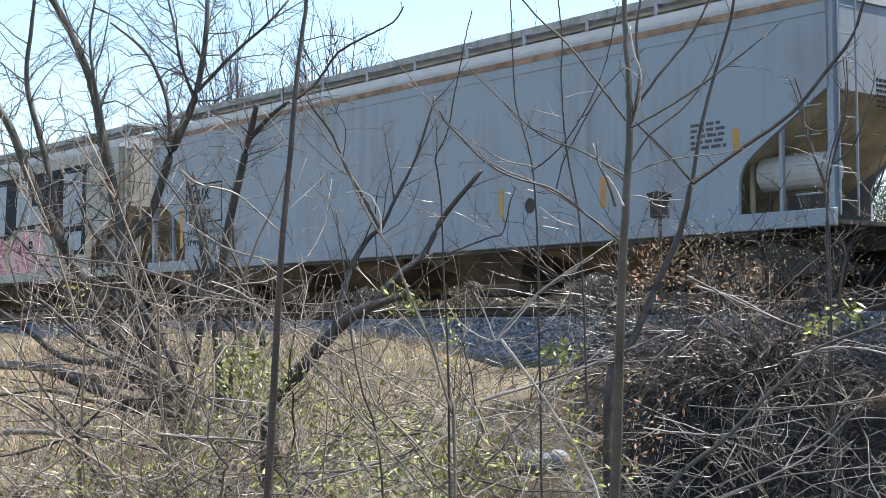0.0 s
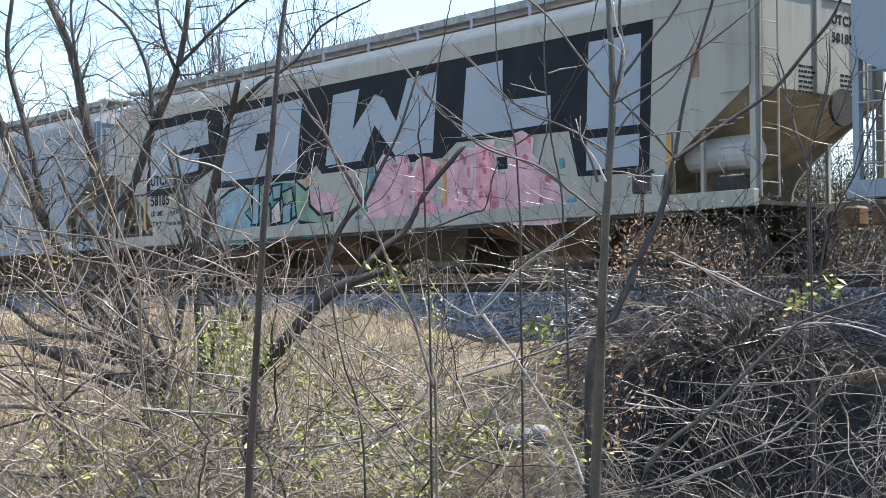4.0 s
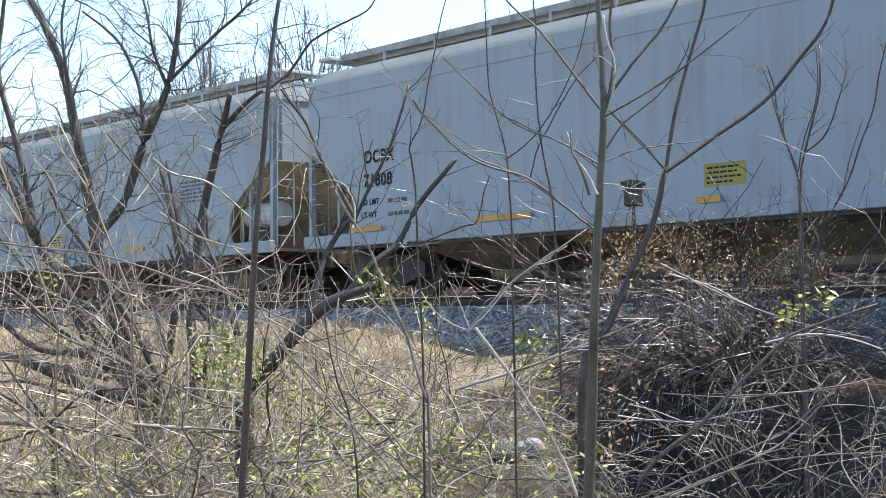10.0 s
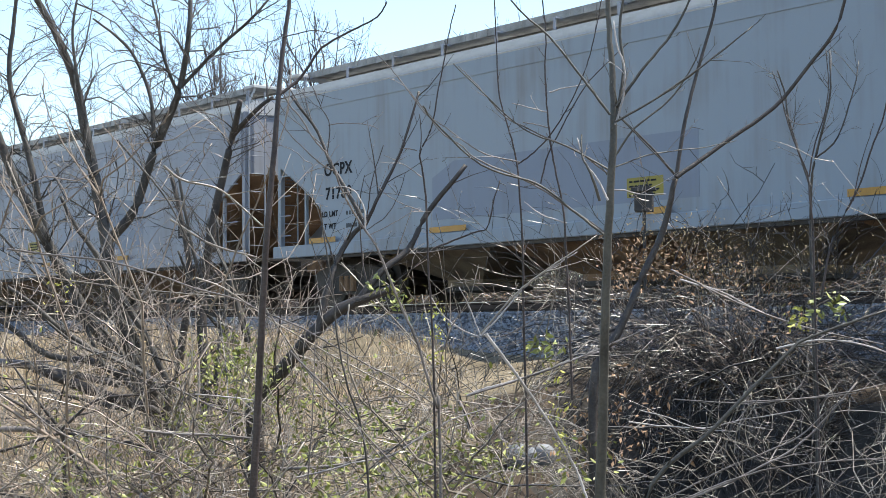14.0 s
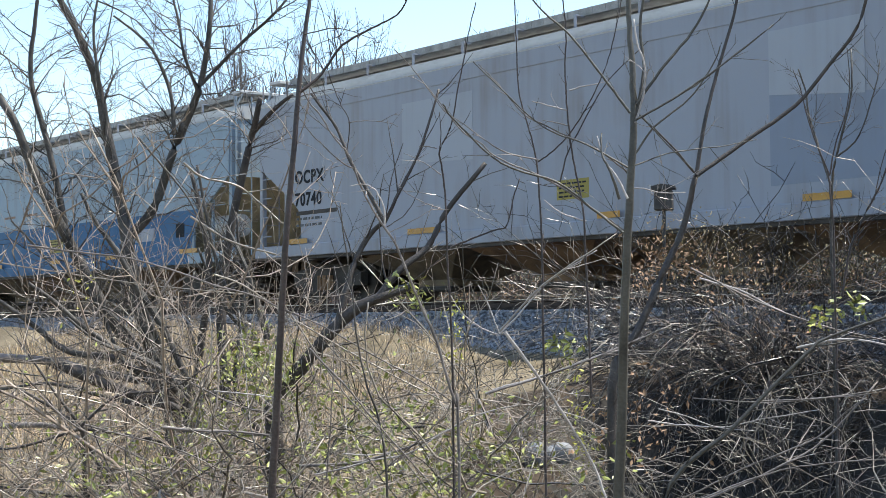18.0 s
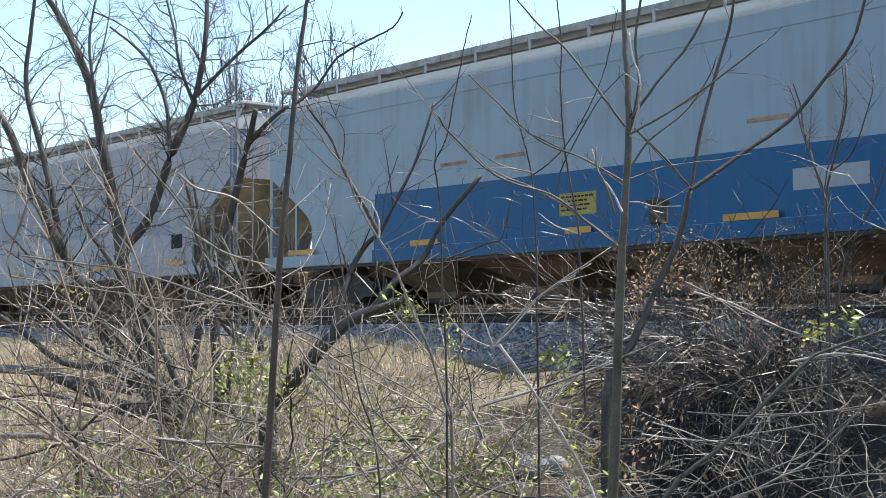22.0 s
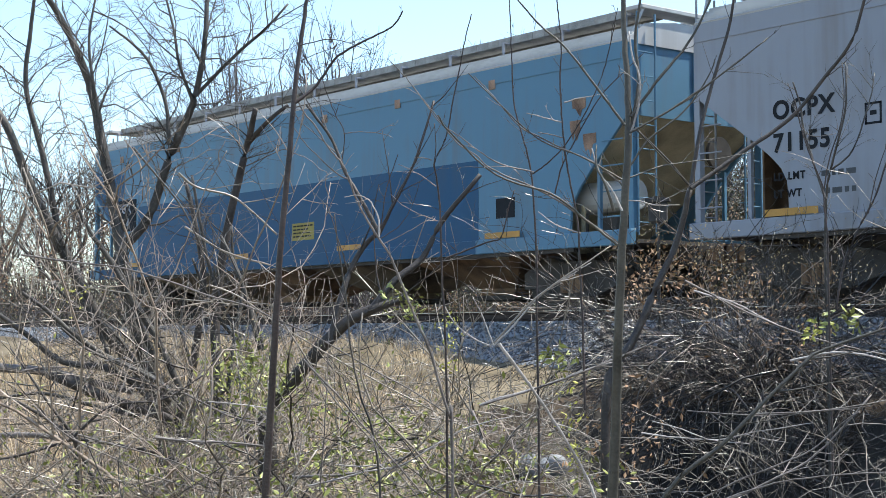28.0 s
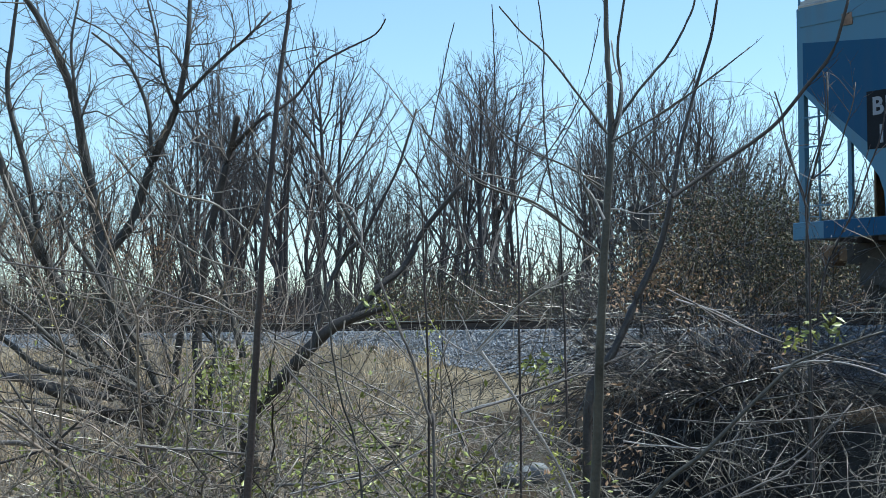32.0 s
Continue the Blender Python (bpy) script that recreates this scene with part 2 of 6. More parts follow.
def side_twigs(rng, on, per_metre, length, out, depth=1, spread=0.9, lift=0.12, bend=0.2):
    """Twigs that leave the path out[on] at a sharp angle, with smaller ones on them."""
    pts, r0, r1 = np.asarray(out[on][0], float), out[on][1], out[on][2]
    seg = np.linalg.norm(np.diff(pts, axis=0), axis=1)
    total = seg.sum()
    for _ in range(max(1, int(total * per_metre * rng.uniform(0.7, 1.3)))):
        s = rng.uniform(0.08, 1.0) * total
        i = min(int(np.searchsorted(np.cumsum(seg), s)), len(seg) - 1)
        f = rng.uniform(0, 1)
        a = pts[i] * (1 - f) + pts[i + 1] * f
        d = (pts[i + 1] - pts[i]) / max(seg[i], 1e-9)
        away = rng.normal(0, 1, 3)
        away -= d * away.dot(d)
        away /= np.linalg.norm(away)
        ln = length * rng.uniform(0.25, 1.0)
        rr = max(0.0020, min((r0 + r1) * 0.35, 0.012 * ln))
        out.append((twig_path(rng, a, d + away * spread, ln, 4, bend, lift), rr, rr * 0.4, on, i))
        if depth > 0:
            side_twigs(rng, len(out) - 1, per_metre * 1.3, ln * 0.5, out, depth - 1, spread, lift, bend)

# ---- ground, bank and track ----
TRACK_Y, RAIL_Z = 18.15, 2.026


def spot(bearing, distance):
    """Plan position at a bearing (degrees, clockwise) off the line of sight and a distance from the eye."""
    a = radians(51.5 - bearing)
    return -math.sin(a) * distance, math.cos(a) * distance


PROFILE_Y = [-4000, 0, 5, 8.5, 11.5, 13.6, 14.9, 15.25, 16.55, 19.75, 21.0, 21.6, 26, 60, 4000]
PROFILE_Z = [-0.1, 0, 0.02, 0.30, 0.72, 1.02, 1.12, 1.22, 1.80, 1.80, 1.25, 1.10, 0.85, 0.9, 1.2]


def step(v):
    return 1 / (1 + np.exp(-np.clip(v, -40, 40)))


def pit(x, y):
    """How far a place lies in the washed-out hollow, 0 to 1: its bank on the track side is steep."""
    edge = 12.9 + 0.22 * np.sin(np.asarray(x) * 1.7) + 0.10 * np.sin(np.asarray(x) * 4.3 + 1)
    bearing = 51.5 - np.degrees(np.arctan2(-np.asarray(x, float), np.maximum(np.asarray(y, float), 0.01)))
    return step((bearing - 5.1) / 0.2) * step((np.asarray(x) + 12.3) / 0.22) * step((-5.0 - np.asarray(x)) / 0.4) * step((edge - y) / 0.09) * step((np.asarray(y) - 6.6) / 0.4)


def ground_z(x, y):
    z = np.interp(y, PROFILE_Y, PROFILE_Z)
    away = (y < 14.8) | (y > 22)
    wave = 0.06 * np.sin(x * 0.9 + y * 0.5) + 0.05 * np.sin(y * 1.7 - x * 0.6) + 0.03 * np.sin(x * 2.9 + 1.3)
    ditch = -1.35 * pit(x, y)
    berm = 0.45 * step(-(np.asarray(x) + 17.6) / 0.7) * np.exp(-((np.asarray(y) - 13.9) / 1.1) ** 2)
    return z + np.where(away, wave, 0.0) + ditch + berm


def axis(points):
    return np.concatenate([np.arange(a, b, s) for a, b, s in points] + [[points[-1][1]]])


def build_ground():
    xs = axis([(-4000, -300, 370), (-300, -70, 11.5), (-70, -45, 2.5), (-45, 5, 0.35), (5, 40, 2.5), (40, 300, 20), (300, 4000, 370)])
    ys = axis([(-4000, -200, 380), (-200, -10, 19), (-10, 3, 1.3), (3, 12.3, 0.3), (12.3, 13.5, 0.06), (13.5, 14.8, 0.3), (14.8, 22.2, 0.37), (22.2, 60, 1.8), (60, 300, 20), (300, 4000, 370)])
    X, Y = np.meshgrid(xs, ys)
    Z = ground_z(X, Y)
    verts = np.stack([X, Y, Z], -1).reshape(-1, 3).tolist()
    w = len(xs)
    faces = [(j * w + i, j * w + i + 1, (j + 1) * w + i + 1, (j + 1) * w + i) for j in range(len(ys) - 1) for i in range(w - 1)]
    ob = mesh_object("ground", verts, faces, M_SOIL, smooth=True)
    ob.data.materials.append(M_BALLASTBED)
    ob.data.materials.append(M_SHADEMUD)
    ob.data.materials.append(M_SHADELITTER)
    # The hollow and the ground by the brambles take colours darkened for shade.
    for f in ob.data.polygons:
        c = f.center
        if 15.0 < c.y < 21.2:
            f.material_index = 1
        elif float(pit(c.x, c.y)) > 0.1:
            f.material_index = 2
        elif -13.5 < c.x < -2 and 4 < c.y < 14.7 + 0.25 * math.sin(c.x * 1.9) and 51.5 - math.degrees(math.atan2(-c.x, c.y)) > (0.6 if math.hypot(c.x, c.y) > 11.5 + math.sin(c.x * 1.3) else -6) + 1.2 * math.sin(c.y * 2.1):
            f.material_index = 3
    tagged(ob, "dry sloping ground below a railway bank", "ground", kind="structure")


build_ground()


def build_ballast():
    rng = np.random.default_rng(3)
    n = 38000
    x = rng.uniform(-48, 0, n)
    y = np.where(rng.random(n) < 0.8, rng.uniform(14.8, 17.2, n), rng.uniform(17.2, 20.0, n))
    keep = ~((np.abs(y - TRACK_Y + 0.7535) < 0.1) | (np.abs(y - TRACK_Y - 0.7535) < 0.1))
    x, y = x[keep], y[keep]
    n = len(x)
    c = np.stack([x, y, ground_z(x, y) + 0.012], -1)
    r = rng.uniform(0.02, 0.042, (n, 1))
    base = np.array([(1, 0, 0), (-1, 0, 0), (0, 1, 0), (0, -1, 0), (0, 0, 1), (0, 0, -1)], float)
    q = rng.normal(0, 1, (n, 3, 3))
    q, _ = np.linalg.qr(q)
    v = np.einsum("kj,nij->nki", base, q) * rng.uniform(0.6, 1.25, (n, 6, 1)) * r[:, :, None] + c[:, None]
    tri = np.array([(0, 2, 4), (2, 1, 4), (1, 3, 4), (3, 0, 4), (2, 0, 5), (1, 2, 5), (3, 1, 5), (0, 3, 5)])
    f = (tri[None] + 6 * np.arange(n)[:, None, None]).reshape(-1, 3)
    ob = mesh_object("ballast", v.reshape(-1, 3).tolist(), f.tolist(), M_BALLAST)
    tagged(ob, "grey crushed stone ballast on the shoulder of the track", "gravel", kind="stuff")


build_ballast()


def build_track():
    track = tagged(new("railway_track"), "rusty rails on dark wooden sleepers in grey ballast", "railway track", kind="structure")
    half = [(0.070, 0), (0.070, 0.012), (0.014, 0.035), (0.010, 0.115), (0.036, 0.130), (0.037, 0.160)]
    outline = half + [(-y, z) for y, z in half[::-1]]
    for side in (-1, 1):
        y0 = TRACK_Y + side * 0.7535
        n = len(outline)
        verts = [(x, y0 + y, RAIL_Z - 0.168 + z) for x in (-400, 400) for y, z in outline]
        faces = [(i, (i + 1) % n, n + (i + 1) % n, n + i) for i in range(n)]
        mesh_object("rail", verts, faces, M_RAIL, track, "rusty steel rail")
        part("rail_head", boxed(-400, 400, y0 - 0.033, y0 + 0.033, RAIL_Z - 0.008, RAIL_Z), M_RAILTOP, track, "shiny worn running surface")
    bm = boxed(-0.115, 0.115, -1.3, 1.3, -0.09, 0.09, bevel=0.01)
    first = part("sleeper", bm, M_TIE, track, "dark creosoted wooden sleeper")
    plate = part("tie_plate", boxed(-0.1, 0.1, -0.17, 0.17, 0, 0.014), M_RAIL, track, "rusty tie plate")
    rng = random.Random(5)
    k = 0
    for i in range(150):
        x = -70 + i * 0.54
        if i:
            s = first.copy()
            scene.collection.objects.link(s)
        else:
            s = first
        s.matrix_basis = pose(x + rng.uniform(-0.02, 0.02), TRACK_Y + rng.uniform(-0.04, 0.04), RAIL_Z - 0.272, 0, 0, rng.uniform(-1, 1))
        for side in (-1, 1):
            p = plate if k == 0 else plate.copy()
            if k:
                scene.collection.objects.link(p)
            k += 1
            p.matrix_basis = pose(x, TRACK_Y + side * 0.7535, RAIL_Z - 0.182)


build_track()

# ---- the train ----
SILL, EAVE, HALF = 0.97, 4.15, 1.58
SPEED_T = [0, 6, 12, 19, 23, 26, 28, 30, 32]
SPEED_V = [5.0, 5.03, 4.98, 5.0, 5.08, 5.25, 5.4, 5.6, 5.6]


def travel(t):
    """Metres that the train has gone since the start."""
    tt = np.linspace(0, t, 400)
    v = np.interp(tt, SPEED_T, SPEED_V)
    return float(((v[1:] + v[:-1]) / 2 * np.diff(tt)).sum())


P_GREY = car_paint("light_grey_paint", (0.272, 0.312, 0.352))
P_GREY2 = car_paint("warm_grey_paint", (0.288, 0.306, 0.346))
P_CREAM = car_paint("cream_paint", (0.36, 0.344, 0.296), amount=0.3)
P_PALEBLUE = car_paint("faded_blue_paint", (0.105, 0.22, 0.32), amount=0.2)
P_BLUEGREY = car_paint("pale_blue_grey_paint", (0.245, 0.315, 0.375))
P_DEEP = car_paint("deep_blue_paint", (0.008, 0.072, 0.165), dirt=(0.07, 0.08, 0.09), amount=0.15)
P_BLUE = car_paint("blue_band_paint", (0.0075, 0.085, 0.205), dirt=(0.10, 0.11, 0.12), amount=0.15)
P_PATCH = car_paint("grey_blue_patch", (0.215, 0.245, 0.30), amount=0.15)
P_FRESH = car_paint("fresh_grey_patch", (0.33, 0.35, 0.385), amount=0.12)
P_ROOF = car_paint("roof_paint", (0.46, 0.46, 0.45), amount=0.15)
TRUCKS, CARS = [], []


def wheelset(truck, x):
    bm = bmesh.new()
    rod(bm, (0, -0.95, 0), (0, 0.95, 0), 0.08, 10)
    for s in (-1, 1):
        rod(bm, (0, s * 0.7, 0), (0, s * 0.82, 0), 0.457, 28)
        rod(bm, (0, s * 0.67, 0), (0, s * 0.70, 0), 0.485, 28)
        for k in range(5):
            a = k * 2 * math.pi / 5
            rod(bm, (0.28 * math.cos(a), s * 0.815, 0.28 * math.sin(a)), (0.28 * math.cos(a), s * 0.835, 0.28 * math.sin(a)), 0.05, 8)
    w = part("wheelset", bm, M_STEELDARK, truck, "steel wheels on an axle")
    w["x"] = x
    return w


def truck_parts(car, x):
    truck = new("truck")
    truck.parent = car
    truck.location = (x, 0, 0)
    for s in (-1, 1):
        outline = [(-1.2, 0.62), (-1.05, 0.70), (-0.45, 0.80), (0.45, 0.80), (1.05, 0.70), (1.2, 0.62), (1.2, 0.36), (0.95, 0.36), (0.55, 0.22), (-0.55, 0.22), (-0.95, 0.36), (-1.2, 0.36)]
        part("side_frame", prism(outline, s * 1.0 - 0.09, s * 1.0 + 0.09), M_STEELDARK, truck, "cast steel side frame")
        for k in (-0.18, 0, 0.18):
            bm = bmesh.new()
            rod(bm, (k, s * 1.12, 0.28), (k, s * 1.12, 0.58), 0.07, 8)
            part("spring", bm, M_RUST, truck)
    part("bolster", boxed(-0.22, 0.22, -1.15, 1.15, 0.5, 0.78, bevel=0.03), M_STEELDARK, truck)
    TRUCKS.append((truck, [wheelset(truck, -0.89), wheelset(truck, 0.89)]))


def lettering(car, words, x, z, size, mat=None, squeeze=0.98, name="lettering", y=None):
    """Stencilled writing on the near side; x and z are its left end and foot."""
    cu = bpy.data.curves.new(name, "FONT")
    cu.body, cu.size, cu.extrude, cu.space_character = words, size, 0.002, 1.12
    cu.offset = size * 0.03
    tmp = new(name, cu)
    me = bpy.data.meshes.new_from_object(tmp.evaluated_get(bpy.context.evaluated_depsgraph_get()))
    bpy.data.objects.remove(tmp)
    me.materials.append(mat or M_BLACK)
    ob = new(name, me)
    ob.parent = car
    ob.matrix_basis = Matrix.Translation((x, -HALF - 0.006 if y is None else y, z)) @ pose(0, 0, 0, 90) @ Matrix.Diagonal((squeeze, 1, 1, 1))
    return ob


def load_marks(car, x, z, seed, size=0.15):
    """Load limit and light weight lines; their figures are bars."""
    for k, w in enumerate(("LD LMT", "LT WT")):
        lettering(car, w, x, z - k * size * 1.6, size)
        small_print(car, x + size * 5.4, z - k * size * 1.6, size * 4.2, 1, size * 0.5, mat=M_INK, seed=seed + k)


def end_marks(car, e, words, seed):
    """Reporting marks and rows of small text on the front end of a car."""
    for k, w in enumerate(words):
        ob = lettering(car, w, 0, 0, 0.20)
        ob.matrix_basis = Matrix.Translation((e - 0.006, 0.35, 3.78 - 0.27 * k)) @ pose(0, 0, 0, 90, 0, 90) @ Matrix.Diagonal((0.95, 1, 1, 1))
    rng = random.Random(seed)
    for y, z, n in ((-0.45, 3.05, 6), (0.55, 3.0, 7)):
        bm = bmesh.new()
        for k in range(n):
            at = y
            while at < y + 0.30:
                q = rng.uniform(0.05, 0.12)
                box(bm, e - 0.009, e - 0.005, at, at + q - 0.02, z - k * 0.075, z - k * 0.075 + 0.035)
                at += q
        part("small_print", bm, M_BLACK, car, "rows of small stencilled text")


def decal(car, name, points, mat, lift=0.004, label=""):
    """A painted or glued sheet on the near side, outlined in x and z."""
    return part(name, prism(points, -HALF - lift, -HALF + 0.001), mat, car, label)


def rect(x0, x1, z0, z1):
    return [(x0, z0), (x1, z0), (x1, z1), (x0, z1)]


def small_print(car, x, z, w, lines, h=0.045, gap=0.085, mat=None, seed=1):
    """Rows of writing too small to read, as bars."""
    rng = random.Random(seed)
    bm = bmesh.new()
    for k in range(lines):
        at = x
        while at < x + w * rng.uniform(0.8, 1.0):
            step = rng.uniform(0.08, 0.22)
            box(bm, at, at + step - 0.045, -HALF - 0.005, -HALF, z - k * gap, z - k * gap + h)
            at += step
    return part("small_print", bm, mat or M_INK, car, "rows of small stencilled text")


def hopper_car(front, rear, paint, label, cut=(2.85, 1.82, 1.55), tank=True, roof=None, slope=None):
    """A covered hopper car between two places along the track; its origin is at rail height under its middle."""
    car = tagged(new("hopper_car"), label, "railway car", group="cars of the freight train")
    mid, e = (front + rear) / 2, (front - rear) / 2
    car.location = (mid, TRACK_Y, RAIL_Z)
    roof, slope = roof or P_ROOF, slope or M_TAN
    top, low, run = cut
    bend = [(0.0, 0.0), (0.62, 0.56), (0.82, 0.76), (0.93, 0.90), (0.985, 1.04), (1.0, 1.2)]
    arch = [(e - f * run, top - g * (top - low)) for f, g in bend]
    side = [(-e, EAVE)] + [(-x, z) for x, z in arch] + [(-e + run, SILL + 0.22), (e - run, SILL + 0.22)] + arch[::-1] + [(e, EAVE)]
    part("side_sheet", prism(side, -HALF, -HALF + 0.05), paint, car)
    part("side_sheet", prism(side, HALF - 0.05, HALF), paint, car)
    for s in (-1, 1):
        part("side_sill", boxed(-e - 0.12, e + 0.12, s * (HALF + 0.012) - 0.06, s * (HALF + 0.012) + 0.06, SILL, SILL + 0.24, bevel=0.012), paint, car)
        part("bottom_flange", boxed(-e + 1.2, e - 1.2, s * (HALF - 0.05) - 0.07, s * (HALF - 0.05) + 0.07, SILL - 0.06, SILL), M_STEELDARK, car)
    part("top_chord", boxed(-e, e, -HALF - 0.014, -HALF + 0.002, EAVE - 0.27, EAVE - 0.005), paint, car)
    # roof: shoulders, crown, running boards and hatches
    prof = [(-HALF, EAVE - 0.03), (-HALF - 0.02, EAVE + 0.02), (-1.18, EAVE + 0.31), (-0.5, EAVE + 0.40), (0.5, EAVE + 0.40), (1.18, EAVE + 0.31), (HALF + 0.02, EAVE + 0.02), (HALF, EAVE - 0.03)]
    n = len(prof)
    verts = [(x, y, z) for x in (-e - 0.02, e + 0.02) for y, z in prof]
    faces = [(i, i + 1, n + i + 1, n + i) for i in range(n - 1)] + [tuple(range(n))[::-1], tuple(range(n, 2 * n))]
    mesh_object("roof", verts, faces, roof, car)
    for s in (-1, 1):
        for f in (0.12, 0.34, 0.56, 0.78):
            y, z = s * (HALF + 0.02 - 0.42 * f), EAVE + 0.02 + 0.29 * f
            part("roof_rib", boxed(-e, e, y - 0.018, y + 0.018, z - 0.01, z + 0.035), roof, car)
    for s in (-1, 1):
        board = part("running_board", boxed(-e + 0.3, e - 0.3, s * 0.75 - 0.278, s * 0.75 + 0.278, EAVE + 0.55, EAVE + 0.58), M_GALV, car, "dull galvanised roof walkway")
        for q in (-0.29, 0.29):
            bm = boxed(-e + 0.3, e - 0.3, s * 0.75 + q - 0.012, s * 0.75 + q + 0.012, EAVE + 0.51, EAVE + 0.64)
            for k in range(int((2 * e - 0.8) / 0.3)):
                x = -e + 0.5 + k * 0.3
                box(bm, x - 0.02, x + 0.02, s * 0.75 + q - 0.02, s * 0.75 + q + 0.02, EAVE + 0.515, EAVE + 0.635)
            part("board_edge", bm, M_GALV, board)
        for k in range(int(2 * e / 1.5) + 1):
            x = -e + 0.4 + k * (2 * e - 0.8) / int(2 * e / 1.5)
            bm = bmesh.new()
            box(bm, x - 0.025, x + 0.025, s * 1.19 - 0.014, s * 1.19 + 0.014, EAVE + 0.27, EAVE + 0.52)
            box(bm, x - 0.04, x + 0.04, s * 1.10 - 0.1, s * 1.10 + 0.1, EAVE + 0.50, EAVE + 0.525)
            part("board_bracket", bm, P_GREY2, car)
    for k in range(4):
        x = -e * 0.75 + k * e * 0.5
        part("roof_hatch", boxed(x - e * 0.21, x + e * 0.21, -0.32, 0.32, EAVE + 0.39, EAVE + 0.47, bevel=0.03), roof, car)
    # ends, slope sheets and hopper bays
    for s in (-1, 1):
        part("crossover_board", boxed(s * (e - 0.34), s * (e + 0.08), -1.32, 1.32, EAVE + 0.53, EAVE + 0.60, bevel=0.01), P_ROOF, car, "pale crossover walkway at the roof end")
        for y in (-1.25, 1.25):
            bm = bmesh.new()
            rod(bm, (s * (e - 0.05), y * 1.2, EAVE - 0.02), (s * (e + 0.04), y, EAVE + 0.53), 0.025, 6)
            part("crossover_brace", bm, P_ROOF, car)
        part("end_stiffener", boxed(s * (e - 0.012), s * (e + 0.03), -0.06, 0.06, top, EAVE), paint, car)
        part("end_sheet", boxed(s * (e - 0.06), s * (e - 0.01), -HALF + 0.052, HALF - 0.052, top, EAVE), paint, car)
        a, b = (s * (e - 0.03), top), (s * (e - run - 1.85), SILL - 0.1)
        part("slope_sheet", prism([a, (a[0] - s * 0.05, a[1]), (b[0] - s * 0.05, b[1]), b], -HALF + 0.054, HALF - 0.054), slope, car, "dusty slope sheet under the body end")
        part("bay_wall", boxed(s * (e - run - 0.05), s * (e - run), -HALF + 0.3, -HALF + 0.36, SILL, low + 0.2), slope, car)
        part("end_platform", boxed(s * (e - run), s * (e + 0.1), -HALF + 0.075, HALF - 0.075, SILL + 0.03, SILL + 0.09), M_STEELDARK, car)
        if s < 0:
            part("bolster_web", boxed(s * (e - 0.80), s * (e - 0.77), -1.05, 1.05, SILL + 0.09, top - 0.66), M_RUST, car, "dusty plate under the slope sheet")
        part("center_sill", boxed(s * (e - run - 1), s * (e + 0.25), -0.25, 0.25, 0.7, SILL + 0.02), M_STEELDARK, car)
        bm = bmesh.new()
        box(bm, s * (e + 0.25), s * (e + 0.55), -0.1, 0.1, 0.76, 0.94)
        box(bm, s * (e + 0.5), s * (e + 0.78), -0.17, 0.12, 0.70, 1.0, bevel=0.04)
        part("coupler", bm, M_RUST, car, "rusty knuckle coupler")
        for y in (-1, 1):
            part("corner_post", boxed(s * (e - 0.02), s * (e + 0.08), y * 1.50 - 0.05, y * 1.50 + 0.05, SILL + 0.2, EAVE), paint, car)
            part("inner_post", boxed(s * (e - run * 0.55) - 0.03, s * (e - run * 0.55) + 0.03, y * 1.48 - 0.03, y * 1.48 + 0.03, SILL + 0.2, (top + low) / 2 + 0.05), paint, car)
            ladder = new("ladder")
            ladder.parent = car
            for q in (0.12, 0.52):
                bm = bmesh.new()
                rod(bm, (s * (e + 0.10), y * (HALF - q), SILL + 0.15), (s * (e + 0.10), y * (HALF - q), EAVE + 0.45), 0.018, 6)
                part("ladder_rail", bm, paint, ladder)
            for k in range(8):
                bm = bmesh.new()
                rod(bm, (s * (e + 0.10), y * (HALF - 0.12), SILL + 0.35 + k * 0.38), (s * (e + 0.10), y * (HALF - 0.52), SILL + 0.35 + k * 0.38), 0.009, 6)
                part("rung", bm, paint, ladder)
            for k in range(4):
                z = SILL + 0.45 + k * 0.4
                bm = bmesh.new()
                rod(bm, (s * (e - 0.50), y * (HALF + 0.05), z), (s * (e - 0.06), y * (HALF + 0.05), z), 0.012, 6)
                part("grab_iron", bm, paint, car)
    if tank:
        bm = bmesh.new()
        rod(bm, (e - 1.50, -1.05, 1.80), (e - 0.30, -1.05, 1.80), 0.26, 18)
        bmesh.ops.bevel(bm, geom=[ed for ed in bm.edges if ed.calc_length() < 0.15], offset=0.04, segments=2, affect="EDGES")
        part("air_tank", bm, P_ROOF, car, "pale cylindrical air reservoir")
        part("brake_cylinder", boxed(e - 0.9, e - 0.45, -1.35, -1.0, 1.15, 1.48, bevel=0.04), M_STEELDARK, car)
        bm = bmesh.new()
        rod(bm, (e + 0.12, 0.35, 2.5), (e + 0.18, 0.35, 2.5), 0.28, 20)
        part("brake_wheel", bm, M_STEELDARK, car)
        bm = bmesh.new()
        rod(bm, (e - 1.3, -1.2, 1.06), (e - 1.3, -1.2, 1.55), 0.03, 6)
        rod(bm, (e - 0.5, -1.2, 1.06), (e - 0.5, -1.2, 1.55), 0.03, 6)
        part("tank_stand", bm, M_STEELDARK, car)
    bays = 4
    for k in range(bays):
        span = (2 * e - 2 * run - 2.6) / bays
        x = -(2 * e - 2 * run - 2.6) / 2 + (k + 0.5) * span
        w0, w1 = span * 0.5, span * 0.14
        verts = [(x + a * w, b * y, z) for w, y, z in ((w0, 1.45, SILL + 0.02), (w1, 0.55, 0.42), (w1, 0.55, 0.28)) for a, b in ((-1, -1), (1, -1), (1, 1), (-1, 1))]
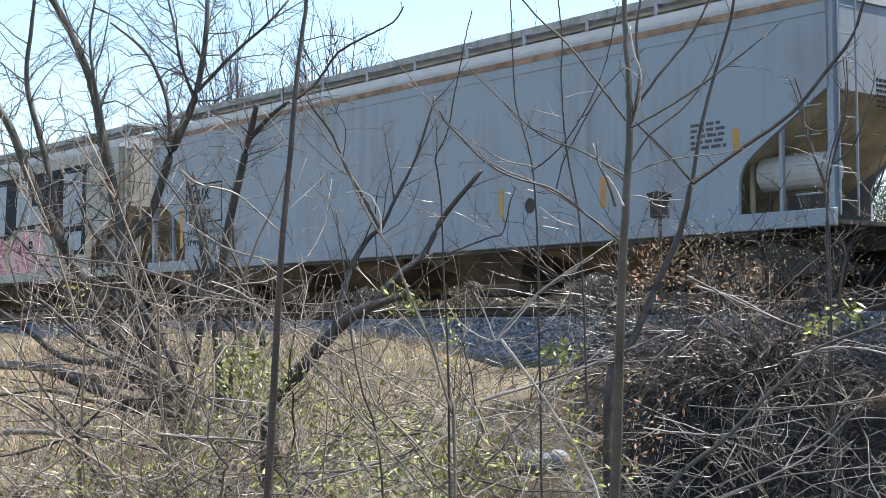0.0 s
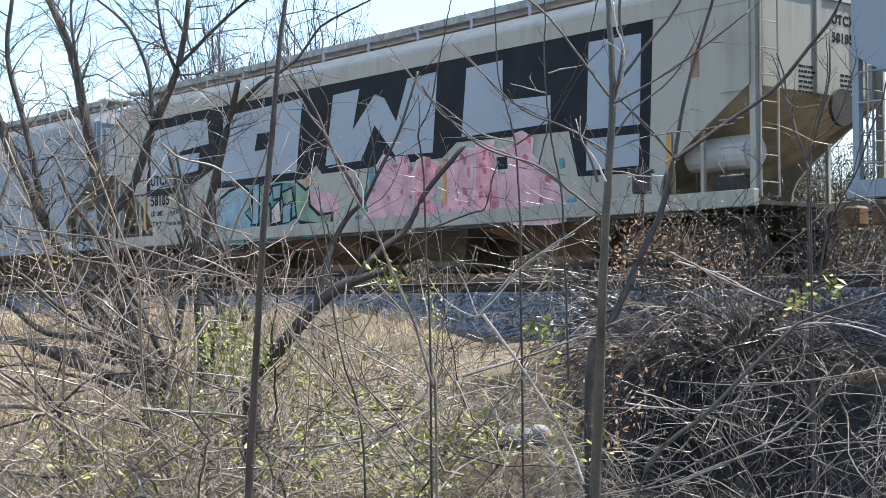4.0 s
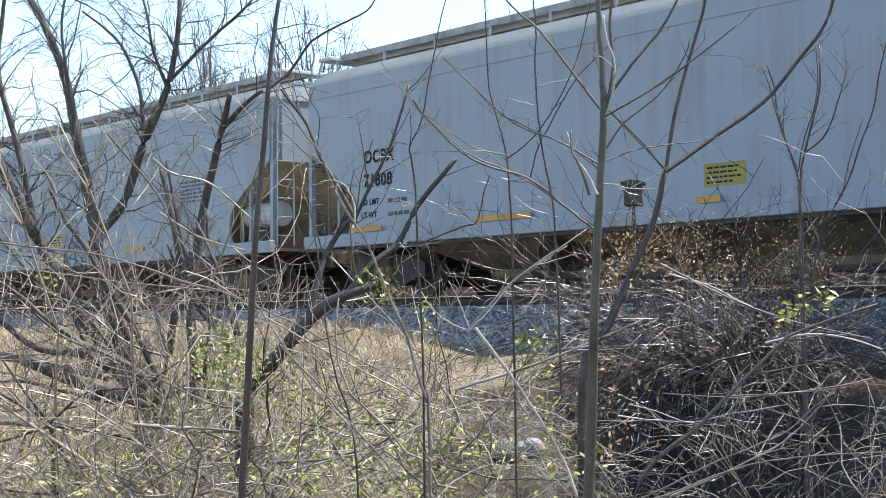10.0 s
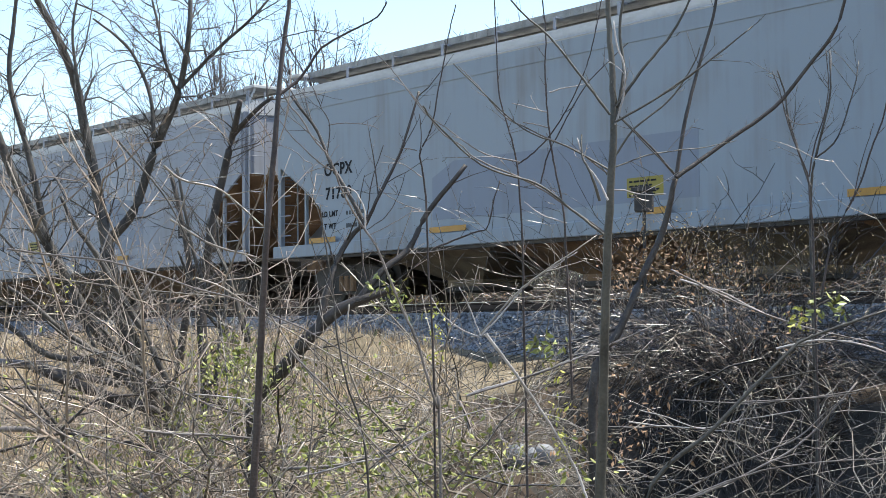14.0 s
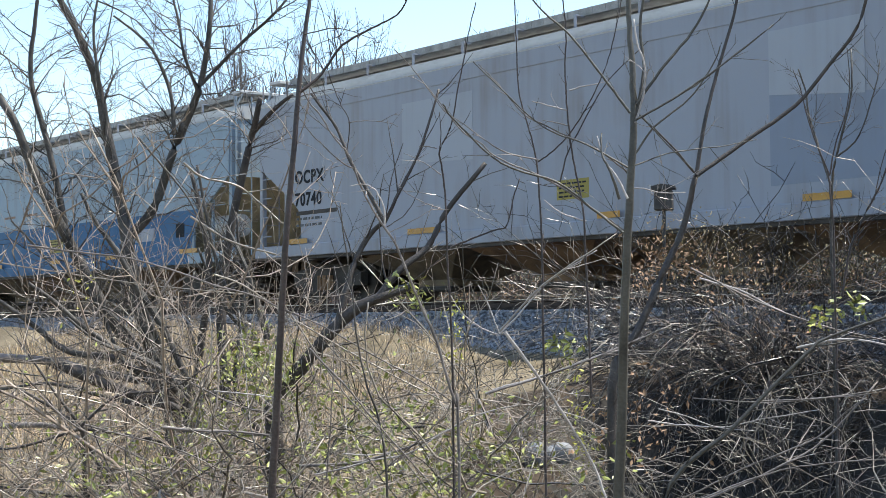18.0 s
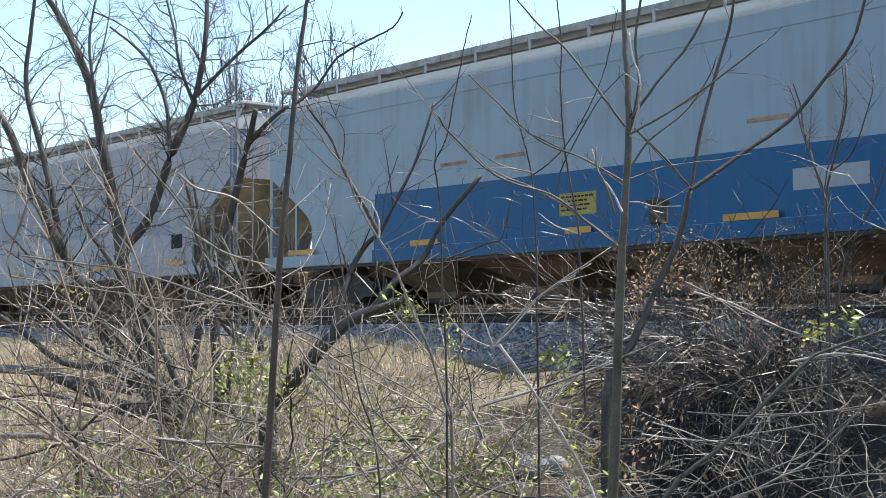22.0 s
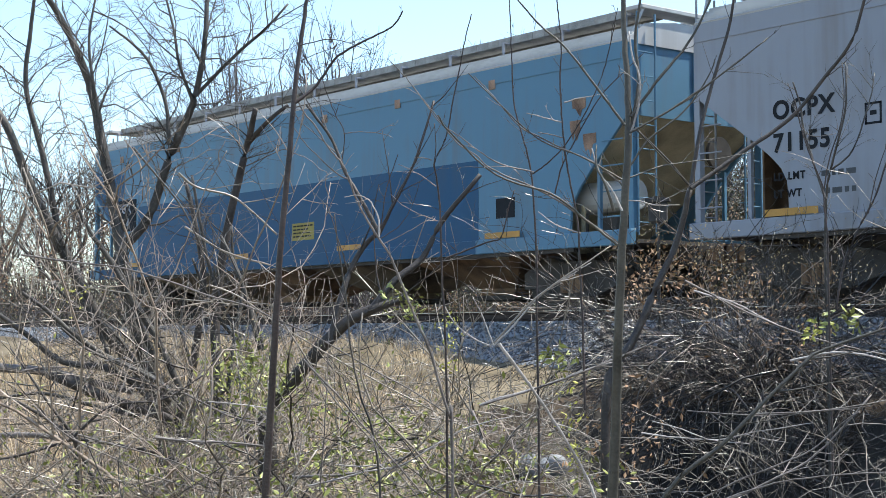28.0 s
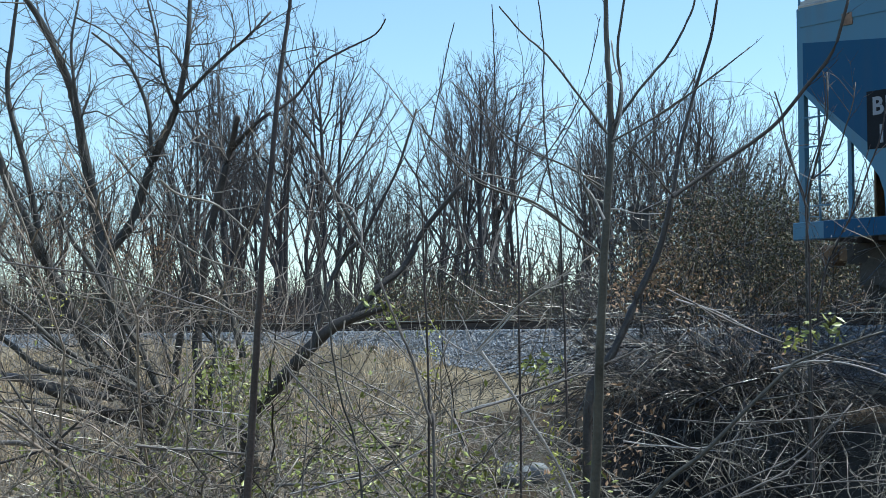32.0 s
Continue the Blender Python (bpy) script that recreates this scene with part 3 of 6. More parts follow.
        faces = [(4 * j + i, 4 * j + (i + 1) % 4, 4 * j + 4 + (i + 1) % 4, 4 * j + 4 + i) for j in range(2) for i in range(4)] + [(8, 9, 10, 11)]
        # Every other bay takes the steel darkened to stand for shade.
        mesh_object("hopper_bay", verts, faces, M_RUST if k % 2 else M_BAY, car, "rust-stained discharge hopper")
        part("outlet_gate", boxed(x - w1 - 0.08, x + w1 + 0.08, -0.62, 0.62, 0.2, 0.3, bevel=0.02), M_STEELDARK, car)
    for s in (-1, 1):
        truck_parts(car, s * (e - 1.75))
    CARS.append((car, mid))
    return car, e


G_FILL = material("pale_spray_paint", (0.27, 0.31, 0.36), 0.06, 1.0, 0.5, bump=0.05)
G_PINK = material("pink_spray_paint", (0.496, 0.128, 0.16), 0.3, 2.5, 0.5, bump=0.05, second=(0.66, 0.28, 0.32))
G_ROSE = material("rose_spray_paint", (0.528, 0.288, 0.32), 0.2, 2.5, 0.5, bump=0.05)
G_PALE = material("pale_pink_spray_paint", (0.50, 0.40, 0.40), 0.2, 2.5, 0.5, bump=0.05)
G_RED = material("red_spray_paint", (0.40, 0.10, 0.14), 0.3, 2.5, 0.5, bump=0.05)
G_TEAL = material("teal_spray_paint", (0.016, 0.096, 0.112), 0.3, 6.0, 0.5, bump=0.05, second=(0.05, 0.24, 0.25))
G_GREEN = material("green_spray_paint", (0.13, 0.22, 0.14), 0.3, 2.0, 0.5, bump=0.05)
G_ORANGE = material("orange_spray_paint", (0.42, 0.17, 0.08), 0.25, 2.5, 0.5, bump=0.05)
G_SKY = material("light_blue_spray_paint", (0.17, 0.27, 0.33), 0.2, 2.0, 0.5, bump=0.05)
P_RUSTSTAIN = material("rust_stain", (0.17, 0.085, 0.05), 0.35, 3.0, 0.8, bump=0.2, second=(0.26, 0.17, 0.115))


def blob(x, z, w, h, wob, rng, n=14):
    return [(x + w * math.cos(a) * rng.uniform(1 - wob, 1 + wob), z + h * math.sin(a) * rng.uniform(1 - wob, 1 + wob)) for a in (2 * math.pi * k / n for k in range(n))]


def spiky(x, z, w, h, rng, n=14, rough=0.16):
    """A rough hand-sprayed outline round a point."""
    out = []
    for k in range(n):
        a = 2 * math.pi * (k + rng.uniform(-0.2, 0.2)) / n
        c, d = math.cos(a), math.sin(a)
        f = rng.uniform(1 - rough, 1 + rough) / max(abs(c), abs(d)) ** 0.6
        out.append((x + w * c * f, z + h * d * f))
    return out


def grown(points, by):
    """The outline pushed outwards by a width."""
    p = np.array(points, float)
    area = np.sum(p[:, 0] * np.roll(p[:, 1], -1) - np.roll(p[:, 0], -1) * p[:, 1])
    d0, d1 = p - np.roll(p, 1, 0), np.roll(p, -1, 0) - p
    d = d0 / np.linalg.norm(d0, axis=1, keepdims=True) + d1 / np.linalg.norm(d1, axis=1, keepdims=True)
    d /= np.maximum(np.linalg.norm(d, axis=1, keepdims=True), 0.3)
    side = 1 if area > 0 else -1
    return [(x + side * by * v, z - side * by * u) for (x, z), (u, v) in zip(p.tolist(), d.tolist())]


def inside(x, z, points):
    odd = False
    for (x0, z0), (x1, z1) in zip(points, points[1:] + points[:1]):
        if (z0 > z) != (z1 > z) and x < (x1 - x0) * (z - z0) / (z1 - z0) + x0:
            odd = not odd
    return odd


def graffiti(car):
    """Large black and pale block letters with two smaller coloured pieces under them."""
    rng = random.Random(4)
    black = [(-8.15, 2.12), (-6.5, 2.12), (-5.0, 2.6), (-4.95, 2.12), (-1.6, 2.10), (-1.2, 2.35), (-1.0, 2.16), (2.7, 2.18), (3.1, 2.42), (5.9, 2.36), (6.1, 1.62), (7.62, 1.58), (7.72, 3.95), (-8.0, 3.95)]
    decal(car, "graffiti", black, M_BLACK, 0.004, "huge black graffiti outline")
    fills = [
        [(-7.95, 2.27), (-7.92, 3.62), (-5.40, 3.68), (-5.32, 3.12), (-6.62, 3.06), (-6.62, 2.96), (-5.72, 2.96), (-5.78, 2.58), (-6.70, 2.50), (-6.76, 2.27)],
        [(-4.80, 2.26), (-4.70, 3.65), (-1.68, 3.72), (-1.90, 2.26)],
        [(-0.88, 2.31), (-0.62, 3.66), (0.24, 3.68), (0.02, 2.92), (0.72, 3.52), (1.02, 3.42), (1.38, 2.95), (1.72, 3.70), (2.58, 3.72), (2.44, 2.30), (1.36, 2.33), (0.72, 2.95), (0.30, 2.32)],
        [(3.24, 2.50), (3.38, 3.68), (4.32, 3.70), (4.31, 3.02), (5.48, 2.98), (5.48, 2.52)],
        [(6.30, 2.34), (6.36, 3.72), (7.48, 3.70), (7.44, 2.32)],
        [(6.29, 1.70), (6.30, 2.20), (7.43, 2.18), (7.41, 1.70)],
    ]
    for f in fills:
        decal(car, "graffiti_letter", f, G_FILL, 0.008, "pale blue-grey graffiti letter fill")
    decal(car, "graffiti_counter", [(-3.45, 2.80), (-3.35, 3.16), (-2.66, 3.14), (-2.72, 2.82)], M_BLACK, 0.012)
    # splashes, then the small green and blue piece, then the pink one over it
    for k, (mat, points) in enumerate((
        (G_TEAL, [(-5.00, 1.88), (-4.46, 2.05), (-3.09, 2.14), (-1.98, 2.05), (-1.45, 1.79), (-0.68, 1.26), (-0.73, 0.94), (-2.77, 0.88), (-4.91, 0.86), (-5.18, 1.41)]),
        (G_ROSE, [(-1.53, 1.83), (-0.94, 1.82), (-0.48, 1.72), (-0.44, 1.49), (-0.54, 1.30), (-0.94, 1.40), (-1.35, 1.49)]),
        (G_ORANGE, [(-5.70, 1.81), (-5.33, 1.90), (-5.28, 1.41), (-5.56, 1.35), (-5.71, 1.49)]),
        (G_ORANGE, [(-0.68, 1.17), (-0.50, 1.19), (-0.53, 0.93), (-0.70, 0.91)]),
        (G_ORANGE, [(-1.60, 2.12), (-1.43, 2.11), (-1.41, 1.97), (-1.57, 1.96)]),
        (G_ROSE, [(-5.84, 1.36), (-5.00, 1.34), (-4.97, 0.89), (-5.75, 0.88)]),
        (G_ROSE, [(-4.29, 1.05), (-3.85, 1.06), (-3.91, 0.85), (-4.32, 0.85)]),
        (G_TEAL, [(0.52, 2.11), (0.69, 2.19), (0.71, 1.73), (0.55, 1.65)]),
        (G_TEAL, [(0.38, 1.75), (0.50, 1.86), (0.52, 1.35), (0.39, 1.32)]),
        (G_TEAL, [(0.11, 1.29), (0.31, 1.30), (0.31, 1.14), (0.12, 1.12)]),
        (G_SKY, [(-0.51, 1.16), (0.07, 1.20), (0.06, 0.95), (-0.52, 0.93)]),
        (G_TEAL, [(1.28, 1.07), (1.41, 1.21), (1.49, 0.97), (1.27, 0.94)]),
        (G_TEAL, [(5.67, 1.94), (5.78, 1.95), (5.80, 1.79), (5.69, 1.77)]),
        (G_TEAL, [(5.87, 1.28), (6.06, 1.31), (6.06, 1.04), (5.89, 1.03)]),
    )):
        decal(car, "graffiti_speck", points, mat, 0.005 + 0.0004 * k)
    for k, (mat, points) in enumerate((
        (G_SKY, [(-4.42, 2.00), (-3.93, 2.09), (-3.56, 1.89), (-3.63, 1.65), (-3.85, 1.54), (-3.56, 1.32), (-3.77, 1.09), (-4.29, 1.08), (-5.04, 1.18), (-5.09, 1.56), (-4.78, 1.86)]),
        (G_SKY, [(-3.49, 2.09), (-3.26, 2.11), (-3.30, 1.31), (-3.48, 1.29)]),
        (G_GREEN, [(-3.21, 2.05), (-2.96, 2.13), (-2.82, 1.94), (-3.06, 1.75), (-2.87, 1.64), (-2.84, 1.23), (-3.23, 1.23)]),
        (G_PALE, [(-2.77, 1.55), (-2.51, 1.71), (-2.45, 1.31), (-2.77, 1.27)]),
        (G_SKY, [(-2.74, 2.01), (-2.45, 2.03), (-2.48, 1.79), (-2.70, 1.77)]),
        (G_GREEN, [(-2.39, 1.86), (-2.06, 1.93), (-2.01, 1.70), (-2.32, 1.65)]),
        (G_SKY, [(-2.33, 1.58), (-2.08, 1.64), (-2.11, 1.29), (-2.37, 1.26)]),
        (G_GREEN, [(-1.90, 2.05), (-1.53, 1.84), (-1.48, 1.89), (-1.44, 1.55), (-1.09, 1.33), (-0.65, 1.36), (-0.71, 1.17), (-1.53, 1.26), (-1.83, 1.30), (-1.89, 1.67)]),
        (G_TEAL, [(-4.96, 1.11), (-3.77, 1.05), (-3.85, 0.87), (-4.97, 0.89)]),
        (G_SKY, [(-3.68, 1.25), (-3.10, 1.23), (-2.90, 0.95), (-3.63, 0.92)]),
        (G_SKY, [(-2.77, 1.21), (-2.14, 1.25), (-1.91, 1.33), (-1.76, 1.23), (-1.79, 0.96), (-2.81, 0.95)]),
        (G_TEAL, [(-1.68, 1.19), (-1.12, 1.19), (-1.15, 0.95), (-1.71, 0.95)]),
        (G_SKY, [(-1.09, 1.19), (-0.71, 1.20), (-0.77, 0.98), (-1.09, 0.96)]),
    )):
        decal(car, "graffiti_outline", grown(points, 0.07), M_BLACK, 0.011 + 0.0005 * k, "dark graffiti outline")
        decal(car, "graffiti_letter", points, mat, 0.020 + 0.0005 * k, "green and blue graffiti letter")
    for k, points in enumerate((
        [(0.87, 1.76), (0.82, 2.17), (1.00, 2.34), (1.23, 2.27), (1.45, 2.15), (1.38, 2.29), (1.70, 2.26), (1.84, 1.95), (1.86, 1.43), (1.83, 1.08), (1.47, 1.06), (1.41, 1.30), (1.15, 1.12), (1.03, 0.97), (0.15, 0.97), (0.42, 1.20), (0.58, 1.33), (0.51, 1.61), (0.68, 1.76)],
        [(1.96, 1.42), (1.90, 1.86), (2.03, 2.16), (2.21, 2.20), (2.61, 2.08), (2.58, 1.85), (2.44, 1.78), (2.49, 1.56), (2.32, 1.53), (2.66, 1.21), (2.49, 1.00), (2.07, 1.03), (1.93, 1.16)],
        [(2.65, 2.02), (2.84, 2.11), (3.18, 2.14), (3.24, 2.30), (3.59, 2.24), (3.59, 1.65), (3.50, 1.32), (3.17, 1.05), (2.77, 1.03), (2.72, 1.37), (2.78, 1.71)],
        [(3.66, 2.30), (4.07, 2.35), (4.12, 1.97), (4.17, 1.68), (4.24, 1.27), (4.08, 1.00), (3.65, 1.03), (3.54, 1.24), (3.65, 1.68)],
        [(4.17, 2.15), (4.55, 2.21), (4.63, 2.40), (4.80, 2.42), (5.04, 2.30), (5.01, 2.04), (5.18, 1.91), (5.46, 1.65), (5.69, 1.41), (5.83, 1.17), (5.81, 0.95), (5.36, 0.93), (4.58, 0.97), (4.33, 1.11), (4.23, 1.68)],
    )):
        decal(car, "graffiti_rim", grown(points, 0.05), G_PALE, 0.018 + 0.001 * k, "pale pink spray-painted rim")
        decal(car, "graffiti_letter", points, G_PINK if k % 2 else G_ROSE, 0.025 + 0.001 * k, "pink graffiti letter")
        xs, zs = [p[0] for p in points], [p[1] for p in points]
        for q in range(12):
            x, z = rng.uniform(min(xs), max(xs)), rng.uniform(min(zs), max(zs))
            if inside(x, z, points):
                decal(car, "graffiti_speck", spiky(x, z, rng.uniform(0.03, 0.07), rng.uniform(0.03, 0.09), rng, 8, 0.3), G_RED, 0.032 + 0.0004 * q, "dark rose spray-painted spot")
    hole = [(4.19, 2.07), (4.46, 2.07), (4.47, 1.86), (4.23, 1.86)]
    decal(car, "graffiti_rim", grown(hole, 0.06), G_PALE, 0.038)
    decal(car, "graffiti_counter", hole, M_BLACK, 0.042)


def stripes(car, places, z=1.22, h=0.10):
    for x0, x1 in places:
        part("reflector_strip", boxed(x0, x1, -HALF - 0.078, -HALF - 0.07, z, z + h), M_ORANGE, car, "yellow-orange reflective strip")


def notice(car, x0, x1, z0, z1):
    n = decal(car, "notice", rect(x0, x1, z0, z1), M_NOTICE, 0.006, "yellow notice panel with small text")
    bm, rng = bmesh.new(), random.Random(int(x0 * 100))
    for k in range(4):
        at, z = x0 + 0.05, z1 - 0.075 - k * 0.07
        while at < x1 - 0.14 - 0.06 * (k % 2):
            w = rng.uniform(0.04, 0.12)
            box(bm, at, at + w, -HALF - 0.010, -HALF - 0.005, z, z + 0.028)
            at += w + 0.025
    part("notice_text", bm, M_BLACK, n)


def build_train():
    car, e = hopper_car(7.5, -10.85, P_GREY2, "light grey covered hopper car leading the cars in sight", tank=True)
    small_print(car, -e + 1.1, 3.3, 1.0, 7, seed=9)
    # grey car with rusty roof edge
    car, e = hopper_car(-12.47, -31.77, P_GREY, "light grey covered hopper car with a rusty roof edge")
    part("rust_streak", boxed(-e, e, -HALF - 0.026, -HALF - 0.012, EAVE - 0.11, EAVE - 0.01), P_RUSTSTAIN, car, "rust-brown streak under the roof edge")
    small_print(car, 7.2, 2.56, 0.62, 5, seed=2)
    for x in (8.0, 5.3, 2.85):
        decal(car, "stain", rect(x, x + 0.12, 2.08 if x > 7 else 1.5, 2.45 if x > 7 else 1.98), M_ORANGE, label="faded orange mark")
    lettering(car, "ECUX", -7.92, 2.55, 0.33)
    lettering(car, "857757", -7.92, 2.10, 0.30)
    bm = bmesh.new()
    for q in (rect(-8.05, -6.45, 2.87, 2.90), rect(-8.05, -6.45, 2.02, 2.05), rect(-8.05, -8.02, 2.05, 2.87), rect(-6.48, -6.45, 2.05, 2.87)):
        box(bm, q[0][0], q[1][0], -HALF - 0.005, -HALF, q[0][1], q[2][1])
    part("letter_frame", bm, M_BLACK, car, "thin black box round the lettering")
    decal(car, "stain", rect(-8.32, -8.18, 1.5, 2.40), M_ORANGE, label="faded orange mark")
    load_marks(car, -7.95, 1.78, 3)
    decal(car, "port", blob(3.64, 1.65, 0.12, 0.13, 0.02, random.Random(1), 12), M_STEELDARK, 0.01)
    end_marks(car, e, ("ECUX", "857757"), 21)
    # graffiti car
    car, e = hopper_car(-33.54, -52.60, P_CREAM, "cream covered hopper car covered with large graffiti", cut=(2.7, 1.45, 1.7))
    graffiti(car)
    lettering(car, "UTCX", -7.92, 2.36, 0.30, y=-HALF - 0.014)
    lettering(car, "58185", -7.92, 1.90, 0.32)
    for x in (-8.22, -5.35, 8.0, 2.75):
        part("reflector_strip", boxed(x, x + 0.10, -HALF - 0.035, -HALF - 0.03, 1.36, 2.12), M_ORANGE, car, "upright yellow reflective strip")
    load_marks(car, -7.9, 1.66, 4)
    decal(car, "stain", rect(8.45, 8.62, 2.9, 3.35), P_RUSTSTAIN)
    end_marks(car, e, ("UTCX", "58185"), 22)
    # long grey car
    car, e = hopper_car(-53.92, -74.30, P_GREY, "long light grey covered hopper car with black lettering")
    lettering(car, "OCPX", -8.42, 2.50, 0.32)
    lettering(car, "71808", -8.42, 2.06, 0.32)
    load_marks(car, -8.5, 1.72, 5)
    small_print(car, 6.63, 2.64, 1.1, 6, seed=6)
    decal(car, "square_sign", rect(7.38, 7.75, 1.58, 1.88), M_BLACK, 0.008, "small black square sign")
    stripes(car, [(-8.75, -7.8), (-5.2, -3.8), (-0.3, 0.15), (3.6, 4.2), (4.4, 4.9), (7.4, 8.3)])
    notice(car, -0.2, 0.55, 1.45, 1.78)
    end_marks(car, e, ("OCPX", "71808"), 23)
    # grey car with a patch
    car, e = hopper_car(-75.75, -95.73, P_GREY, "light grey covered hopper car with a darker painted-over patch")
    decal(car, "paint_patch", [(-5.0, 1.45), (1.2, 1.42), (1.2, 2.42), (-4.4, 2.46), (-5.0, 2.2)], P_PATCH, 0.004, "darker blue-grey painted-over patch")
    lettering(car, "OCPX", -8.36, 2.52, 0.32)
    lettering(car, "71780", -8.32, 2.06, 0.32)
    load_marks(car, -8.45, 1.72, 7)
    small_print(car, 6.35, 2.62, 1.15, 6, seed=8)
    stripes(car, [(-8.8, -7.9), (-5.0, -4.0), (0.2, 0.7), (3.8, 4.8), (7.15, 8.05)])
    notice(car, -0.25, 0.5, 1.50, 1.80)
    end_marks(car, e, ("OCPX", "71780"), 24)
    # warm grey car
    car, e = hopper_car(-97.18, -117.16, P_GREY2, "warm grey covered hopper car with black lettering", tank=False, slope=M_RUST)
    decal(car, "paint_patch", [(3.6, 1.48), (5.6, 1.48), (5.6, 2.60), (3.6, 2.76)], P_PATCH, 0.004, "faint painted-over patch")
    decal(car, "paint_patch", [(3.6, 2.76), (5.2, 2.60), (5.2, 3.66), (3.6, 3.66)], P_FRESH, 0.009, "fresh pale grey patch")
    decal(car, "paint_patch", [(-5.0, 2.55), (-2.95, 2.45), (-2.95, 3.66), (-5.0, 3.66)], P_FRESH, 0.004, "fresh pale grey patch")
    lettering(car, "OCPX", -8.65, 2.45, 0.36)
    lettering(car, "70740", -8.65, 2.0, 0.36)
    decal(car, "smear", rect(-8.6, -7.15, 1.80, 1.88), M_STEELDARK)
    small_print(car, -8.6, 1.70, 0.9, 2, 0.05, 0.13, seed=10)
    decal(car, "square_sign", rect(7.3, 7.75, 1.60, 1.92), M_BLACK, 0.008, "small black square sign")
    stripes(car, [(-8.75, -8.1), (-4.75, -3.8), (0.2, 0.7), (4.2, 5.0)])
    notice(car, -0.8, -0.05, 1.58, 1.90)
    end_marks(car, e, ("OCPX", "70740"), 25)
    # grey car with the blue band
    car, e = hopper_car(-118.50, -136.65, P_BLUEGREY, "pale blue-grey covered hopper car with a bright blue lower band")
    decal(car, "blue_band", [(-5.38, SILL + 0.24), (7.45, SILL + 0.24), (7.45, 1.52), (7.75, 2.20), (-5.38, 2.26)], P_BLUE, 0.004, "bright blue painted band")
    part("blue_sill", boxed(-5.38, 7.4, -HALF - 0.076, -HALF - 0.07, SILL + 0.005, SILL + 0.235), P_BLUE, car)
    decal(car, "name_patch", rect(4.4, 5.65, 1.58, 1.88), P_GREY2, 0.008, "pale patch with small text")
    decal(car, "square_sign", rect(6.7, 7.1, 1.60, 1.92), M_BLACK, 0.008, "small black square sign")
    for x in (-1.9, 7.4, 3.6, -3.4):
        decal(car, "rust_mark", rect(x, x + 0.75, 2.60, 2.66), P_RUSTSTAIN, 0.008, "rusty weld mark")
    stripes(car, [(-8.3, -7.35), (-4.2, -3.4), (-0.1, 0.5), (3.2, 4.2), (7.0, 7.8)])
    notice(car, -0.3, 0.55, 1.52, 1.88)
    # plain warm grey car
    car, e = hopper_car(-138.32, -156.12, P_GREY2, "plain warm grey covered hopper car with black lettering", cut=(3.05, 1.75, 1.65), tank=False)
    decal(car, "paint_patch", [(-4.3, 2.2), (6.2, 1.95), (6.2, 2.66), (-4.3, 3.05)], P_PATCH, 0.004, "faint darker strip of old paint")
    lettering(car, "OCPX", -7.50, 2.58, 0.36)
    lettering(car, "71155", -7.50, 2.12, 0.36)
    load_marks(car, -7.5, 1.72, 12)
    bm = bmesh.new()
    for q in (rect(-5.98, -5.72, 2.60, 2.63), rect(-5.98, -5.72, 2.34, 2.37), rect(-5.98, -5.95, 2.34, 2.63), rect(-5.75, -5.72, 2.34, 2.63), rect(-5.90, -5.80, 2.46, 2.52)):
        box(bm, q[0][0], q[1][0], -HALF - 0.005, -HALF, q[0][1], q[2][1])
    part("plate_mark", bm, M_BLACK, car, "small square letter plate")
    decal(car, "square_sign", rect(6.3, 6.8, 1.60, 1.92), M_BLACK, 0.008, "small black square sign")
    stripes(car, [(-7.6, -6.7), (-3.0, -2.2), (2.35, 3.35), (6.2, 7.0)])
    notice(car, -0.2, 0.5, 1.55, 1.86)
    end_marks(car, e, ("OCPX", "71155"), 26)
    # blue car at the end of the train
    car, e = hopper_car(-157.54, -176.12, P_PALEBLUE, "two-tone blue covered hopper car at the end of the train", cut=(3.0, 1.6, 1.3))
    decal(car, "blue_band", [(-6.95, SILL + 0.24), (5.7, SILL + 0.24), (5.7, 2.60), (-6.95, 2.66)], P_DEEP, 0.004, "dark blue painted band")
    part("blue_sill", boxed(-8.9, 5.7, -HALF - 0.076, -HALF - 0.07, SILL + 0.005, SILL + 0.235), P_DEEP, car)
    decal(car, "blue_patch", [(-9.25, 3.05), (-8.25, 2.2), (-7.7, 2.2), (-7.7, 3.5), (-9.25, 3.66)], P_DEEP, 0.004, "dark blue painted corner")
    decal(car, "name_board", rect(-8.24, -7.06, 2.10, 2.86), M_BLACK, 0.010, "black name board with white letters")
    lettering(car, "BFGX", -8.16, 2.55, 0.32, P_GREY2, y=-HALF - 0.013)
    lettering(car, "1654", -8.10, 2.18, 0.32, P_GREY2, y=-HALF - 0.013)
    decal(car, "square_sign", rect(6.17, 6.65, 1.56, 1.90), M_BLACK, 0.008, "small black square sign")
    drip = random.Random(31)
    for x, z, w in ((8.05, 3.22, 0.32), (8.0, 2.86, 0.24), (8.3, 2.62, 0.3)):
        decal(car, "rust_patch", [(x, z + 0.16), (x + 0.02, z)] + [(x + w * f, z - drip.uniform(0.0, 0.22)) for f in (0.2, 0.3, 0.45, 0.6, 0.75, 0.9)] + [(x + w, z), (x + w, z + 0.16)], P_RUSTSTAIN, 0.008, "rusty stain running down the side")
    for x in (-8.6, -7.9, -5.1, 0.9, 3.3, 6.0):
        decal(car, "rust_patch", rect(x, x + 0.16, EAVE - 0.36, EAVE - 0.2), P_RUSTSTAIN, 0.02, "rusty spot under the roof edge")
    stripes(car, [(5.95, 6.85), (1.5, 2.3), (-2.6, -1.8), (-7.6, -6.7)])
    notice(car, -0.2, 0.6, 1.50, 1.85)


build_train()

